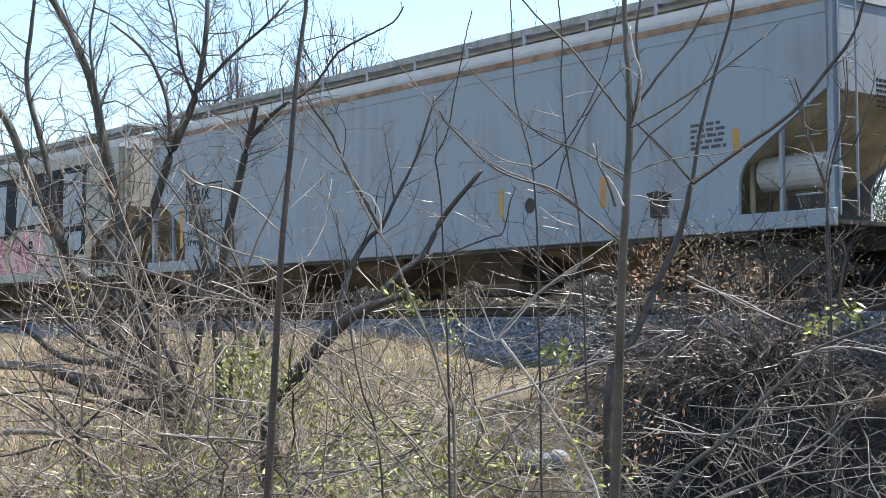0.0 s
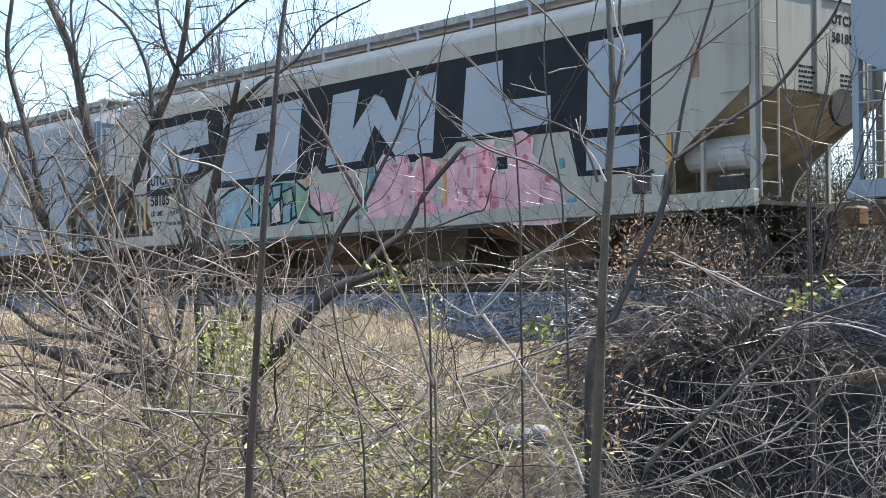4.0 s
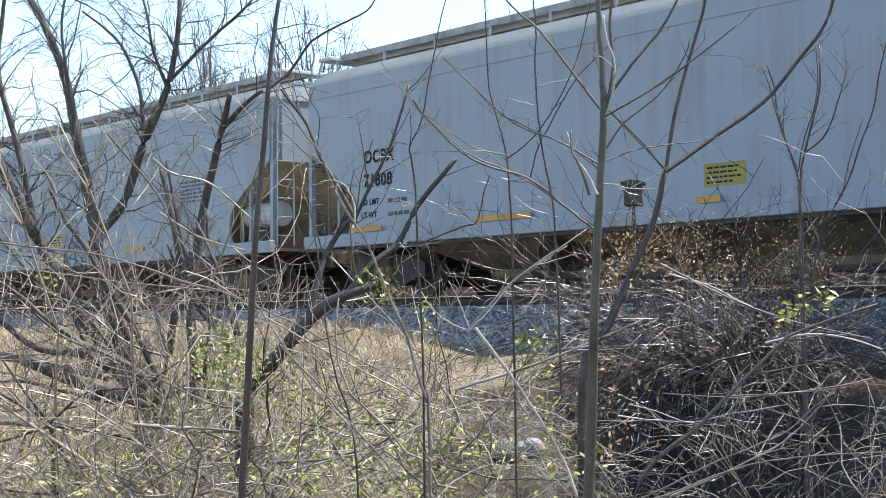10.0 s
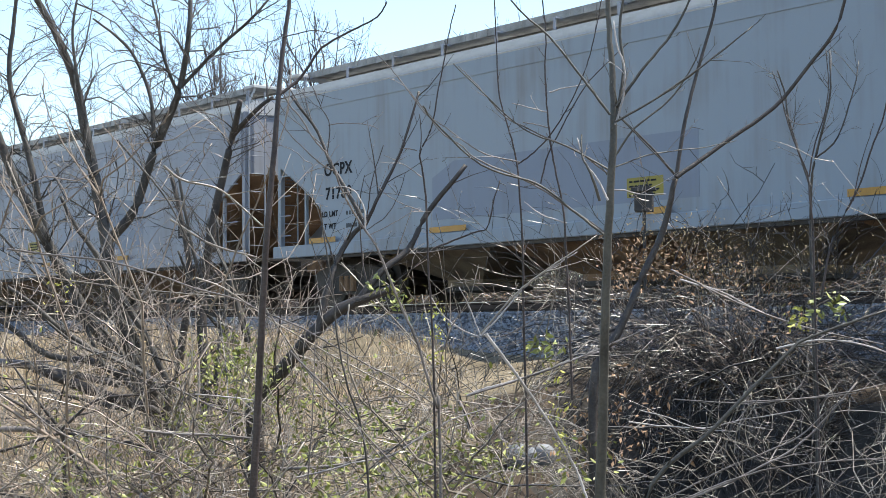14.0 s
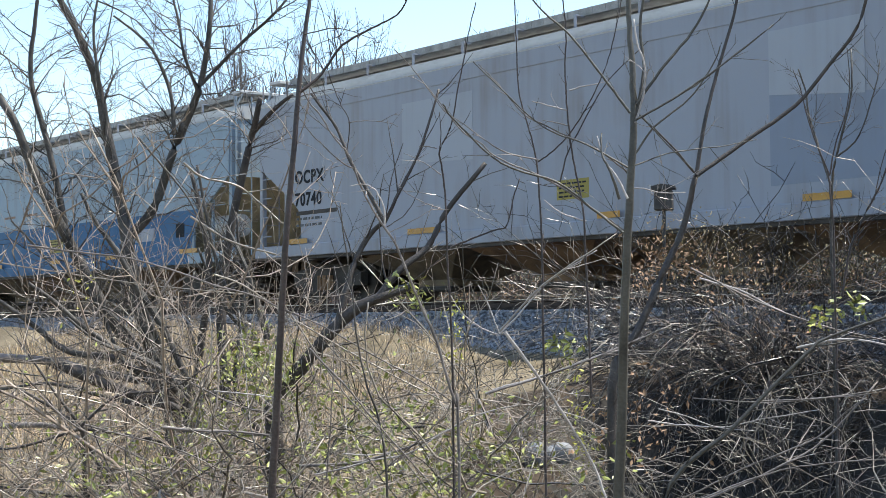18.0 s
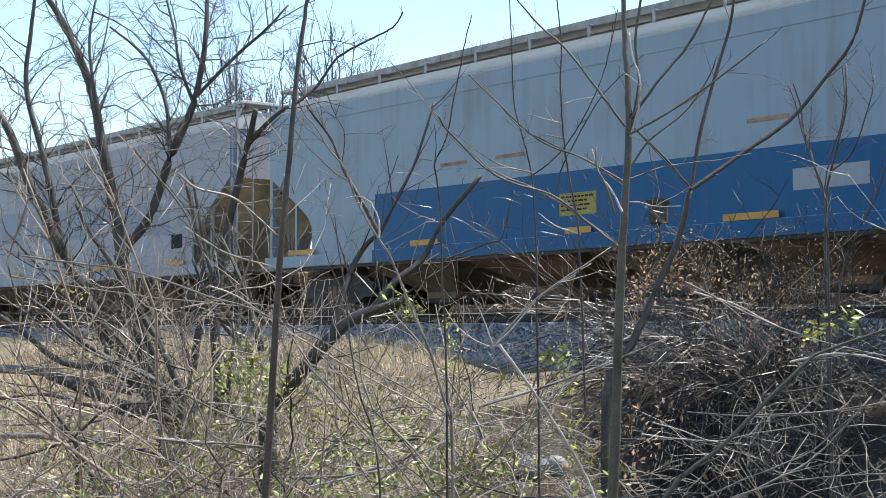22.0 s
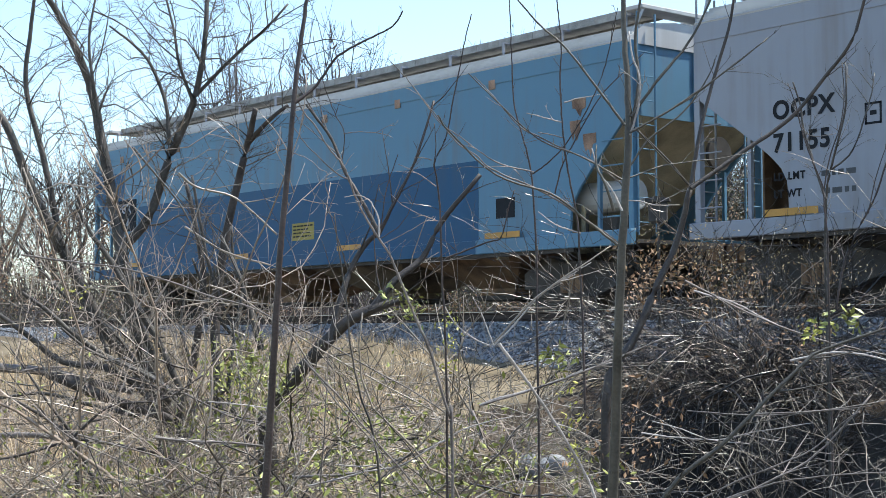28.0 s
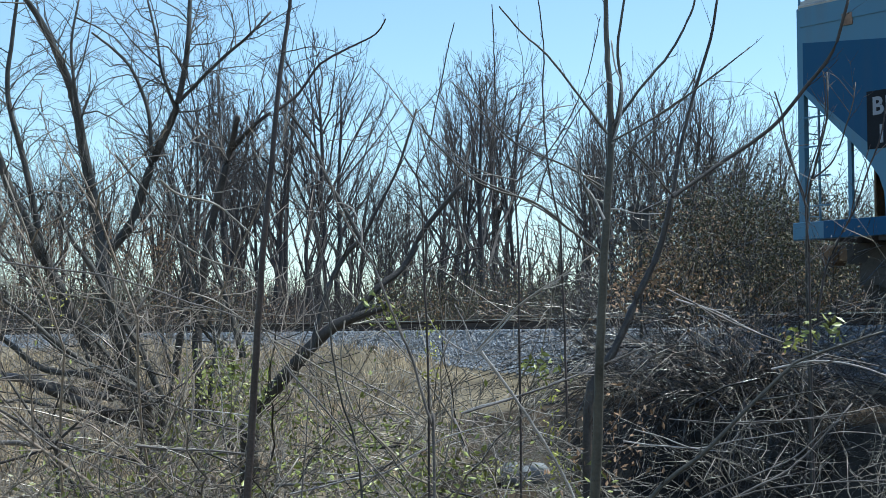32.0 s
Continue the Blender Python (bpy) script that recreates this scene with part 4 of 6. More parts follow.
# ---- the woods behind the track ----
def bare_tree_paths(rng, height, r, limbs=9, twigs=1.0):
    """Trunk path and crown paths of a leafless tree."""
    lean = rng.normal(0, 0.05, 2)
    pts = [np.array([lean[0] * height * f ** 1.5 + rng.normal(0, 0.05) * (f > 0), lean[1] * height * f ** 1.5 + rng.normal(0, 0.05) * (f > 0), height * 0.92 * f]) for f in np.linspace(0, 1, 8)]
    trunk = [(pts, r, r * 0.12)]
    limb_paths, crown = [], []
    for k in range(limbs):
        f = rng.uniform(0.25, 0.95)
        i = min(int(f * 7), 6)
        a = pts[i] + (pts[i + 1] - pts[i]) * (f * 7 - i)
        az = rng.uniform(0, 2 * math.pi)
        ln = height * (1.05 - f) * rng.uniform(0.45, 0.75) + 0.8
        d = np.array([math.cos(az) * 0.65, math.sin(az) * 0.65, rng.uniform(0.55, 1.2)])
        path = twig_path(rng, a, d, ln, 5, 0.13, 0.10)
        rr = max(0.025, r * 0.55 * (1.1 - f))
        limb_paths.append((path, rr, rr * 0.3))
        for _ in range(int(8 * twigs)):
            g = rng.uniform(0.2, 1)
            j = min(int(g * 5), 4)
            b = path[j] + (path[j + 1] - path[j]) * (g * 5 - j)
            d2 = (path[j + 1] - path[j]) / np.linalg.norm(path[j + 1] - path[j]) + rng.normal(0, 0.5, 3)
            l2 = ln * rng.uniform(0.2, 0.5)
            p2 = twig_path(rng, b, d2, l2, 4, 0.15, 0.12)
            crown.append((p2, max(0.008, rr * 0.28), 0.004))
            for _ in range(int(3 * twigs)):
                h = rng.integers(1, 4)
                p3 = twig_path(rng, p2[h], (p2[h + 1] - p2[h]) / (l2 / 4) + rng.normal(0, 0.55, 3), l2 * rng.uniform(0.3, 0.7), 3, 0.15, 0.1)
                crown.append((p3, 0.006, 0.003))
    return trunk, limb_paths, crown


def build_woods():
    rng = np.random.default_rng(11)
    kinds = []
    for k in range(9):
        h = [9.5, 11, 12.5, 8, 13.5, 7, 10.5, 12, 6][k]
        tree = tagged(new("bare_tree"), "leafless grey woodland tree behind the railway", "tree", group="trees of the woods")
        trunk, limbs, crown = bare_tree_paths(rng, h, 0.055 + h * 0.0095, limbs=13, twigs=1.0)
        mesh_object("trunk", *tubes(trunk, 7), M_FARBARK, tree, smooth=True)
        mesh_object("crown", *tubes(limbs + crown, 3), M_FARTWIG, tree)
        kinds.append((tree, h))
    rise_b = [-18, -14.7, -11.6, -9.5, -7.4, -5.3, -3.2, -2, -1.2, 0.4, 1.2, 2.2, 3.4, 5.4, 7.5, 9.7, 11.8, 13.8, 18]
    rise = [6.2, 6.8, 7.6, 9.0, 11, 11.4, 10.7, 9.0, 6.5, 6.5, 10.5, 12.2, 9.5, 10, 9.5, 11.4, 8.2, 6.8, 6]
    made = 0
    for row, (d0, d1, n) in enumerate(((8, 14, 16), (14, 26, 36), (26, 60, 50))):
        for _ in range(n):
            b = rng.uniform(-18, 18)
            y = TRACK_Y + rng.uniform(d0, d1)
            d = y / math.cos(radians(51.5 - b))
            x = spot(b, d)[0]
            h = max(3.0, d * math.tan(radians(float(np.interp(b, rise_b, rise)))) * rng.uniform(0.62, 1.04) + 0.7)
            z = float(ground_z(np.array(x), np.array(y))) - 0.05
            k = int(rng.integers(0, 9)) if made >= 9 else made
            tree, h0 = kinds[k]
            s = h / h0
            m = pose(x, y, z, 0, 0, rng.uniform(0, 360)) @ Matrix.Diagonal((s * 0.9, s * 0.9, s, 1))
            ob = tree if made < 9 else copy_thing(tree, m)
            ob.matrix_basis = m
            made += 1
    # low saplings and brush between the trees: a few clumps, set down many times
    clumps = []
    for tall, r in ((3.2, 0.017), (4.4, 0.02), (2.2, 0.014), (3.8, 0.018), (5.5, 0.05), (6.5, 0.06)):
        paths = []
        for _ in range(42):
            h = tall * rng.uniform(0.35, 1.0)
            p = twig_path(rng, (rng.normal(0, 1.5), rng.normal(0, 1.5), -0.1), (rng.normal(0, 0.25), rng.normal(0, 0.25), 1), h, 5, 0.12, 0.05)
            paths.append((p, r, r * 0.35))
            for j in (1, 2, 3, 4):
                for _ in range(2):
                    paths.append((twig_path(rng, p[j], rng.normal(0, 0.6, 3) + (0, 0, 0.8), h * rng.uniform(0.2, 0.4), 3, 0.2, 0.1), r * 0.45, r * 0.2))
        v, f = tubes(paths, 3)
        clumps.append((np.array(v), f))
    verts, faces, at = [], [], 0
    for i in range(310):
        if i < 200:
            k, x, y = int(rng.integers(0, 4)), rng.uniform(-120, 8), TRACK_Y + 5.0 + abs(rng.normal(0, 1)) * 15
        else:
            k, y = int(rng.integers(4, 6)), TRACK_Y + rng.uniform(22, 80)
            b = rng.uniform(-19, 19) if i < 250 else rng.uniform(-19, -4)
            x = spot(b, y / math.cos(radians(51.5 - b)))[0]
        v, f = clumps[k]
        t, s = rng.uniform(0, 2 * math.pi), rng.uniform(0.75, 1.15)
        turn = np.array([(math.cos(t), -math.sin(t), 0), (math.sin(t), math.cos(t), 0), (0, 0, 1)]) * s
        verts.append(v @ turn.T + (x, y, float(ground_z(np.array(x), np.array(y)))))
        faces += [[j + at for j in q] for q in f]
        at += len(v)
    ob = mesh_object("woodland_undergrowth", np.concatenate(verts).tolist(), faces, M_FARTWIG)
    tagged(ob, "tangled leafless undergrowth between the woodland trees", "undergrowth", kind="stuff")


build_woods()

# ---- bare saplings and trees by the camera ----
def limbed(name, label, mat, limbs, per_metre, length, seed, rooted=True, spread=0.85, bend=0.08):
    """A leafless young tree: limbs given by a few points each, side twigs grown on them."""
    rng = np.random.default_rng(seed)
    tree = tagged(new(name), label, "tree" if rooted else "branch")
    for k, (pts, r0, r1, *own) in enumerate(limbs):
        if k == 0 and rooted:
            x, y, _ = pts[0]
            pts = [(x + 0.02, y, float(ground_z(np.array(x), np.array(y))) - 0.05)] + pts
            r0 *= 1.15
        path = smooth_path(pts, 5)
        path[1:-1] += rng.normal(0, 0.0009, (len(path) - 2, 3))
        paths = [(path, r0, r1, None, 0, 8)]
        side_twigs(rng, 0, per_metre, length, paths, spread=spread, lift=0.02, bend=bend)
        mesh_object("trunk" if k == 0 else "limb", *tubes(paths, 3), own[0] if own else mat, tree, smooth=True)
    return tree


limbed("sapling", "slender olive-barked sapling forking into upright branches", M_OLIVE, [
    ([(-4.71, 4.70, 0.68), (-4.66, 4.68, 1.17), (-4.60, 4.64, 1.56), (-4.55, 4.62, 2.00), (-4.52, 4.63, 2.42), (-4.54, 4.65, 2.67), (-4.57, 4.66, 2.94), (-4.57, 4.66, 3.19)], 0.0232, 0.0094),
    ([(-4.52, 4.62, 2.44), (-4.51, 4.66, 2.57), (-4.53, 4.71, 2.72), (-4.55, 4.71, 2.90), (-4.51, 4.72, 3.14)], 0.0094, 0.0052),
    ([(-4.50, 4.63, 2.54), (-4.45, 4.73, 2.69), (-4.39, 4.87, 2.87), (-4.34, 4.95, 3.04), (-4.31, 4.96, 3.14)], 0.0069, 0.0043),
    ([(-4.44, 4.56, 2.46), (-4.36, 4.70, 2.55), (-4.30, 4.84, 2.65), (-4.24, 4.95, 2.74), (-4.12, 5.07, 2.87)], 0.0051, 0.0025),
    ([(-4.59, 4.70, 2.33), (-4.55, 4.79, 2.46), (-4.48, 4.94, 2.59), (-4.43, 5.04, 2.74), (-4.39, 5.06, 2.84)], 0.0052, 0.0026),
    ([(-4.45, 4.54, 2.49), (-4.54, 4.47, 2.65), (-4.65, 4.38, 2.84), (-4.73, 4.32, 2.93), (-4.78, 4.22, 3.05)], 0.0059, 0.0034),
    ([(-4.45, 4.49, 1.98), (-4.56, 4.41, 2.09), (-4.66, 4.31, 2.20), (-4.79, 4.11, 2.28), (-4.87, 3.93, 2.45), (-4.87, 3.86, 2.52)], 0.0058, 0.0033),
    ([(-4.40, 4.47, 2.25), (-4.52, 4.35, 2.35), (-4.63, 4.29, 2.40), (-4.72, 4.21, 2.48), (-4.85, 4.01, 2.71)], 0.0042, 0.0025),
    ([(-4.36, 4.38, 2.11), (-4.37, 4.34, 2.22), (-4.41, 4.33, 2.30), (-4.44, 4.36, 2.39)], 0.0066, 0.0033),
    # Limbs with a pale material of their own: sunlight painted as colour.
    ([(-4.56, 4.63, 1.98), (-4.58, 4.57, 2.03), (-4.63, 4.49, 2.09), (-4.70, 4.38, 2.18), (-4.76, 4.28, 2.24), (-4.81, 4.19, 2.28), (-4.84, 4.11, 2.32), (-4.86, 4.05, 2.37), (-4.88, 3.98, 2.41), (-4.91, 3.91, 2.50), (-4.94, 3.83, 2.60), (-4.96, 3.76, 2.68), (-4.98, 3.69, 2.75)], 0.0047, 0.0017, M_PALEWOOD),
    ([(-4.75, 4.29, 2.30), (-4.81, 4.16, 2.33), (-4.84, 4.06, 2.38), (-4.86, 3.97, 2.44), (-4.89, 3.88, 2.50), (-4.92, 3.77, 2.64)], 0.0034, 0.0017, M_PALEWOOD),
    ([(-4.56, 4.64, 2.25), (-4.57, 4.59, 2.28), (-4.62, 4.51, 2.35), (-4.68, 4.40, 2.40), (-4.73, 4.31, 2.45), (-4.77, 4.23, 2.49), (-4.80, 4.15, 2.58), (-4.83, 4.08, 2.66), (-4.84, 4.03, 2.70)], 0.0043, 0.0017, M_PALEWOOD),
    ([(-4.50, 4.62, 2.46), (-4.49, 4.64, 2.52), (-4.47, 4.65, 2.62), (-4.47, 4.65, 2.72), (-4.49, 4.63, 2.80), (-4.50, 4.62, 2.91)], 0.0051, 0.0034, M_DEAD_SUNLIT),
    ([(-4.52, 4.67, 2.49), (-4.51, 4.75, 2.53), (-4.47, 4.85, 2.59), (-4.43, 4.96, 2.66), (-4.35, 5.09, 2.78), (-4.29, 5.21, 2.88), (-4.28, 5.28, 2.93)], 0.0043, 0.0021),
    ([(-4.52, 4.67, 2.50), (-4.52, 4.76, 2.44), (-4.50, 4.88, 2.34), (-4.49, 4.97, 2.28)], 0.0034, 0.0021),
    ([(-4.49, 4.56, 2.13), (-4.52, 4.53, 2.22), (-4.56, 4.49, 2.30), (-4.58, 4.47, 2.40)], 0.0051, 0.0025, M_DEAD_SUNLIT),
    ([(-4.56, 4.63, 2.18), (-4.51, 4.68, 2.18), (-4.45, 4.73, 2.16), (-4.38, 4.80, 2.16)], 0.0034, 0.0017, M_DEAD_SUNLIT),
    ([(-4.54, 4.65, 2.28), (-4.51, 4.82, 2.34), (-4.49, 4.98, 2.37), (-4.46, 5.13, 2.39), (-4.41, 5.31, 2.43)], 0.0034, 0.0017),
], 4, 0.22, 20, True)
limbed("sapling", "thin straight brown-barked sapling with one long side branch", M_REDBARK, [
    ([(-5.66, 3.51, 0.68), (-5.60, 3.50, 1.18), (-5.53, 3.48, 1.57), (-5.47, 3.47, 1.98), (-5.44, 3.49, 2.35), (-5.43, 3.52, 2.72), (-5.44, 3.57, 3.00), (-5.43, 3.58, 3.15)], 0.0177, 0.0074),
    ([(-5.44, 3.51, 2.60), (-5.41, 3.61, 2.69), (-5.36, 3.69, 2.82), (-5.27, 3.78, 2.89), (-5.16, 3.84, 2.94), (-5.10, 3.85, 3.00)], 0.0074, 0.0029),
    ([(-5.35, 3.48, 2.84), (-5.22, 3.57, 2.86), (-5.11, 3.68, 2.81)], 0.0029, 0.0014),
], 3, 0.2, 21, True)
limbed("leaning_tree", "dark leaning tree limb with broken stub and rising forks", M_DARKBARK, [
    ([(-9.50, 5.92, 0.88), (-9.51, 5.94, 1.05), (-9.34, 6.07, 1.30), (-9.14, 6.17, 1.53), (-8.97, 6.28, 1.71), (-8.85, 6.42, 1.80), (-8.76, 6.64, 1.88)], 0.0672, 0.0299),
    ([(-8.87, 6.39, 1.77), (-8.79, 6.56, 2.00), (-8.72, 6.76, 2.17), (-8.65, 6.89, 2.44), (-8.44, 7.09, 2.79)], 0.0299, 0.0168),
    ([(-9.06, 6.17, 1.55), (-9.04, 6.25, 1.84), (-9.05, 6.35, 2.09), (-9.01, 6.46, 2.28), (-8.92, 6.52, 2.36)], 0.028, 0.0168),
    ([(-8.72, 6.37, 2.34), (-8.84, 6.28, 2.61), (-8.96, 6.24, 2.79), (-9.05, 6.18, 3.04), (-9.13, 6.01, 3.29)], 0.0167, 0.0093),
    ([(-8.81, 6.44, 2.35), (-8.70, 6.52, 2.62), (-8.65, 6.64, 2.87), (-8.61, 6.79, 3.33)], 0.0149, 0.0075),
], 5, 0.7, 22, True)
limbed("sapling", "dark leaning sapling that splits into two long branches", M_DARKBARK, [
    ([(-6.40, 6.35, 1.22), (-6.32, 6.49, 1.55), (-6.26, 6.64, 1.89), (-6.20, 6.76, 2.16), (-6.12, 6.80, 2.49)], 0.0267, 0.0166),
    ([(-6.06, 6.74, 2.48), (-5.94, 6.99, 2.67), (-5.74, 7.27, 2.91), (-5.58, 7.40, 3.15), (-5.43, 7.48, 3.37), (-5.32, 7.49, 3.67)], 0.014, 0.0089),
    ([(-6.10, 6.78, 2.48), (-6.08, 6.84, 2.81), (-6.06, 6.94, 3.13), (-6.01, 7.04, 3.48), (-5.96, 7.05, 3.72)], 0.0129, 0.0077),
    ([(-6.02, 6.68, 2.49), (-6.06, 6.52, 2.65), (-6.14, 6.37, 2.81)], 0.0076, 0.005),
], 4, 0.3, 23, True)
limbed("sapling", "smooth olive sapling bent over the ditch", M_OLIVE, [
    ([(-4.17, 4.40, 0.85), (-3.98, 4.65, 1.20), (-3.83, 4.89, 1.47), (-3.78, 4.98, 1.54), (-3.57, 5.22, 1.65)], 0.0102, 0.0045),
], 6, 0.4, 27, True)
limbed("fallen_branch", "pale barkless branch arching through the brush", M_DEAD_SUNLIT, [
    ([(-4.52, 3.89, 1.57), (-4.47, 4.02, 1.39), (-4.43, 4.15, 1.20), (-4.40, 4.26, 1.02), (-4.36, 4.29, 0.88)], 0.0067, 0.005),
], 5, 0.3, 28, False)
limbed("old_shrub_tree", "grey-barked tree leaning outward from a shared stool", M_BARK, [
    ([(-11.74, 6.29, 0.91), (-11.69, 6.19, 1.11), (-11.72, 6.01, 1.55), (-11.79, 5.92, 2.04), (-11.91, 5.85, 2.72), (-12.03, 5.78, 3.32), (-12.09, 5.69, 3.82), (-12.16, 5.46, 4.35), (-12.18, 5.25, 4.63)], 0.0762, 0.0236),
    ([(-11.88, 5.70, 3.35), (-11.88, 5.62, 3.83), (-11.93, 5.61, 4.18), (-11.96, 5.69, 4.60)], 0.0182, 0.0091),
], 15, 0.8, 29, True, 1.25, 0.3)
limbed("old_shrub_tree", "twin grey trunk leaning steeply with a long upper limb", M_BARK, [
    ([(-12.00, 6.49, 0.84), (-12.12, 6.39, 1.09), (-12.35, 5.97, 1.70), (-12.46, 5.61, 2.40), (-12.53, 5.37, 2.89), (-12.63, 5.20, 3.39), (-12.79, 5.11, 3.65)], 0.0594, 0.0334),
    ([(-12.48, 5.63, 2.40), (-12.61, 5.50, 3.21), (-12.77, 5.40, 3.83), (-12.78, 5.44, 4.35), (-12.70, 5.45, 4.75)], 0.0337, 0.015),
], 15, 0.8, 30, True, 1.25, 0.3)
limbed("old_shrub_tree", "grey tree with wide spreading bare crown", M_BARK, [
    ([(-12.06, 5.97, 2.34), (-11.91, 6.18, 2.64), (-11.74, 6.28, 3.13), (-11.53, 6.36, 3.52), (-11.41, 6.38, 3.75), (-11.35, 6.42, 4.19), (-11.39, 6.46, 4.65)], 0.0476, 0.0183),
    ([(-11.43, 6.39, 3.70), (-11.18, 6.63, 4.04), (-11.07, 6.85, 4.27), (-11.01, 7.05, 4.51)], 0.0183, 0.0091),
    ([(-11.67, 6.25, 3.27), (-11.73, 6.25, 3.63), (-11.88, 6.18, 3.99), (-12.01, 6.08, 4.18), (-12.12, 5.89, 4.35)], 0.0203, 0.0092),
    ([(-11.45, 6.37, 3.61), (-11.49, 6.25, 3.95), (-11.56, 6.23, 4.25), (-11.69, 6.19, 4.67)], 0.0165, 0.0091),
], 15, 0.8, 31, False, 1.25, 0.3)
limbed("broken_tree", "dark tree with a snapped-off forked top", M_DARKBARK, [
    ([(-12.26, 7.11, 1.07), (-12.34, 7.11, 1.75), (-12.29, 7.18, 2.50), (-12.13, 7.26, 3.18), (-11.98, 7.26, 3.49), (-11.87, 7.25, 3.71)], 0.0508, 0.0254),
    ([(-12.04, 7.26, 3.39), (-11.81, 7.37, 3.61), (-11.67, 7.48, 3.74)], 0.0274, 0.0156),
    ([(-12.53, 6.98, 1.28), (-12.41, 7.02, 2.07), (-12.48, 6.98, 2.61), (-12.62, 6.93, 3.10)], 0.0397, 0.0178),
], 13, 0.7, 32, True, 1.2, 0.15)
limbed("fallen_log", "bleached fallen log lying across the brush", M_PALEWOOD, [
    ([(-12.19, 4.65, 1.37), (-12.07, 4.90, 1.34), (-11.93, 5.23, 1.31), (-11.71, 5.59, 1.21), (-11.48, 5.84, 1.14)], 0.0399, 0.0307),
], 2, 0.4, 33, False)
limbed("fallen_log", "short pale fallen log in the grass", M_PALEWOOD, [
    ([(-11.29, 4.40, 0.83), (-10.94, 4.71, 0.85), (-10.77, 4.89, 0.82)], 0.0234, 0.0182),
], 2, 0.3, 34, False)
limbed("fallen_limb", "dark fallen limb resting on the slope", M_DARKBARK, [
    ([(-11.77, 5.21, 1.30), (-11.44, 5.61, 1.08), (-11.21, 6.01, 0.92), (-11.16, 6.22, 0.77)], 0.0509, 0.0297),
], 4, 0.5, 35, False)
limbed("hanging_vine", "pale woody vine hanging between the trees", M_TWIG, [
    ([(-8.81, 4.79, 2.68), (-8.78, 4.91, 2.59), (-8.71, 5.13, 2.54), (-8.65, 5.27, 2.43), (-8.54, 5.39, 2.28)], 0.0085, 0.006),
    ([(-8.88, 4.88, 2.33), (-8.66, 5.06, 2.16), (-8.46, 5.28, 2.07)], 0.008, 0.006),
], 6, 0.4, 36, False)
limbed("sapling", "thin twiggy sapling rising out of the brambles", M_BARK, [
    ([(-7.51, 9.95, 1.92), (-7.52, 9.96, 2.38), (-7.47, 9.92, 2.75), (-7.38, 9.88, 2.98), (-7.26, 9.89, 3.37), (-7.25, 9.90, 3.59), (-7.29, 9.95, 3.78)], 0.0122, 0.0061),
    ([(-7.38, 9.79, 2.68), (-7.44, 9.79, 2.83), (-7.56, 9.76, 3.24), (-7.60, 9.77, 3.46), (-7.61, 9.69, 3.64)], 0.0102, 0.0061),
    ([(-7.36, 9.83, 2.91), (-7.23, 9.95, 3.08), (-7.16, 10.09, 3.49), (-7.18, 10.18, 3.71)], 0.0082, 0.0041),
], 12, 0.35, 50, True)
limbed("bare_shrub", "dark shrub with shoots spreading low over dry grass", M_DARKBARK, [
    ([(-9.31, 4.33, 0.77), (-9.31, 4.29, 0.93), (-9.49, 4.13, 1.09), (-9.69, 3.98, 1.21)], 0.0153, 0.0085),
    ([(-9.40, 4.34, 0.92), (-9.26, 4.41, 0.69), (-9.19, 4.49, 0.47)], 0.0153, 0.0102),
    ([(-9.33, 4.30, 0.93), (-8.97, 4.73, 0.83), (-8.78, 5.06, 0.64), (-8.76, 5.22, 0.48)], 0.0102, 0.0068),
    ([(-9.40, 4.33, 0.91), (-9.59, 3.99, 0.80), (-9.69, 3.83, 0.79)], 0.0102, 0.0068),
    ([(-9.32, 4.31, 0.94), (-9.40, 4.17, 1.15), (-9.52, 4.06, 1.37), (-9.65, 4.00, 1.52)], 0.0119, 0.0051),
    ([(-9.32, 4.31, 0.94), (-9.14, 4.49, 1.14), (-8.97, 4.78, 1.18), (-8.84, 5.04, 1.36)], 0.0102, 0.0051),
], 9, 0.5, 51, True)
limbed("dead_branch", "long thin grey cane slanting through the brush", M_TWIG, [
    ([(-6.97, 3.98, 1.87), (-6.91, 4.12, 1.81), (-6.79, 4.38, 1.62), (-6.61, 4.67, 1.42), (-6.34, 5.01, 1.19)], 0.0047, 0.0037),
], 6, 0.4, 60, False)
limbed("dead_branch", "slender brown cane leaning across the slope", M_TWIG, [
    ([(-6.77, 4.24, 1.77), (-6.76, 4.33, 1.64), (-6.66, 4.58, 1.25), (-6.57, 4.76, 1.03), (-6.40, 4.97, 0.70)], 0.0047, 0.0037),
], 6, 0.4, 61, False)
limbed("dead_branch", "pale barkless branch lying in dry grass", M_PALEWOOD, [
    ([(-9.92, 5.30, 0.84), (-9.63, 5.54, 0.81), (-9.36, 5.84, 0.80)], 0.0142, 0.0103),
], 6, 0.4, 62, False)
limbed("dead_branch", "grey weathered branch lying across green leaves", M_PALEWOOD, [
    ([(-7.60, 4.90, 0.76), (-7.43, 5.08, 0.77), (-7.33, 5.26, 0.80), (-7.12, 5.62, 0.93)], 0.0105, 0.0063),
], 6, 0.4, 63, False)
limbed("dead_branch", "thin pale branch resting against a trunk", M_PALEWOOD, [
    ([(-8.92, 4.91, 1.22), (-8.68, 5.12, 1.07), (-8.51, 5.30, 1.02)], 0.007, 0.0047),
], 6, 0.4, 64, False)
limbed("dead_branch", "sunlit pale branch leaning above the boulders", M_PALEWOOD, [
    ([(-5.34, 4.50, 1.28), (-5.13, 4.74, 1.38), (-5.00, 4.95, 1.47), (-4.85, 5.20, 1.59)], 0.0049, 0.0033),
], 6, 0.4, 65, False)
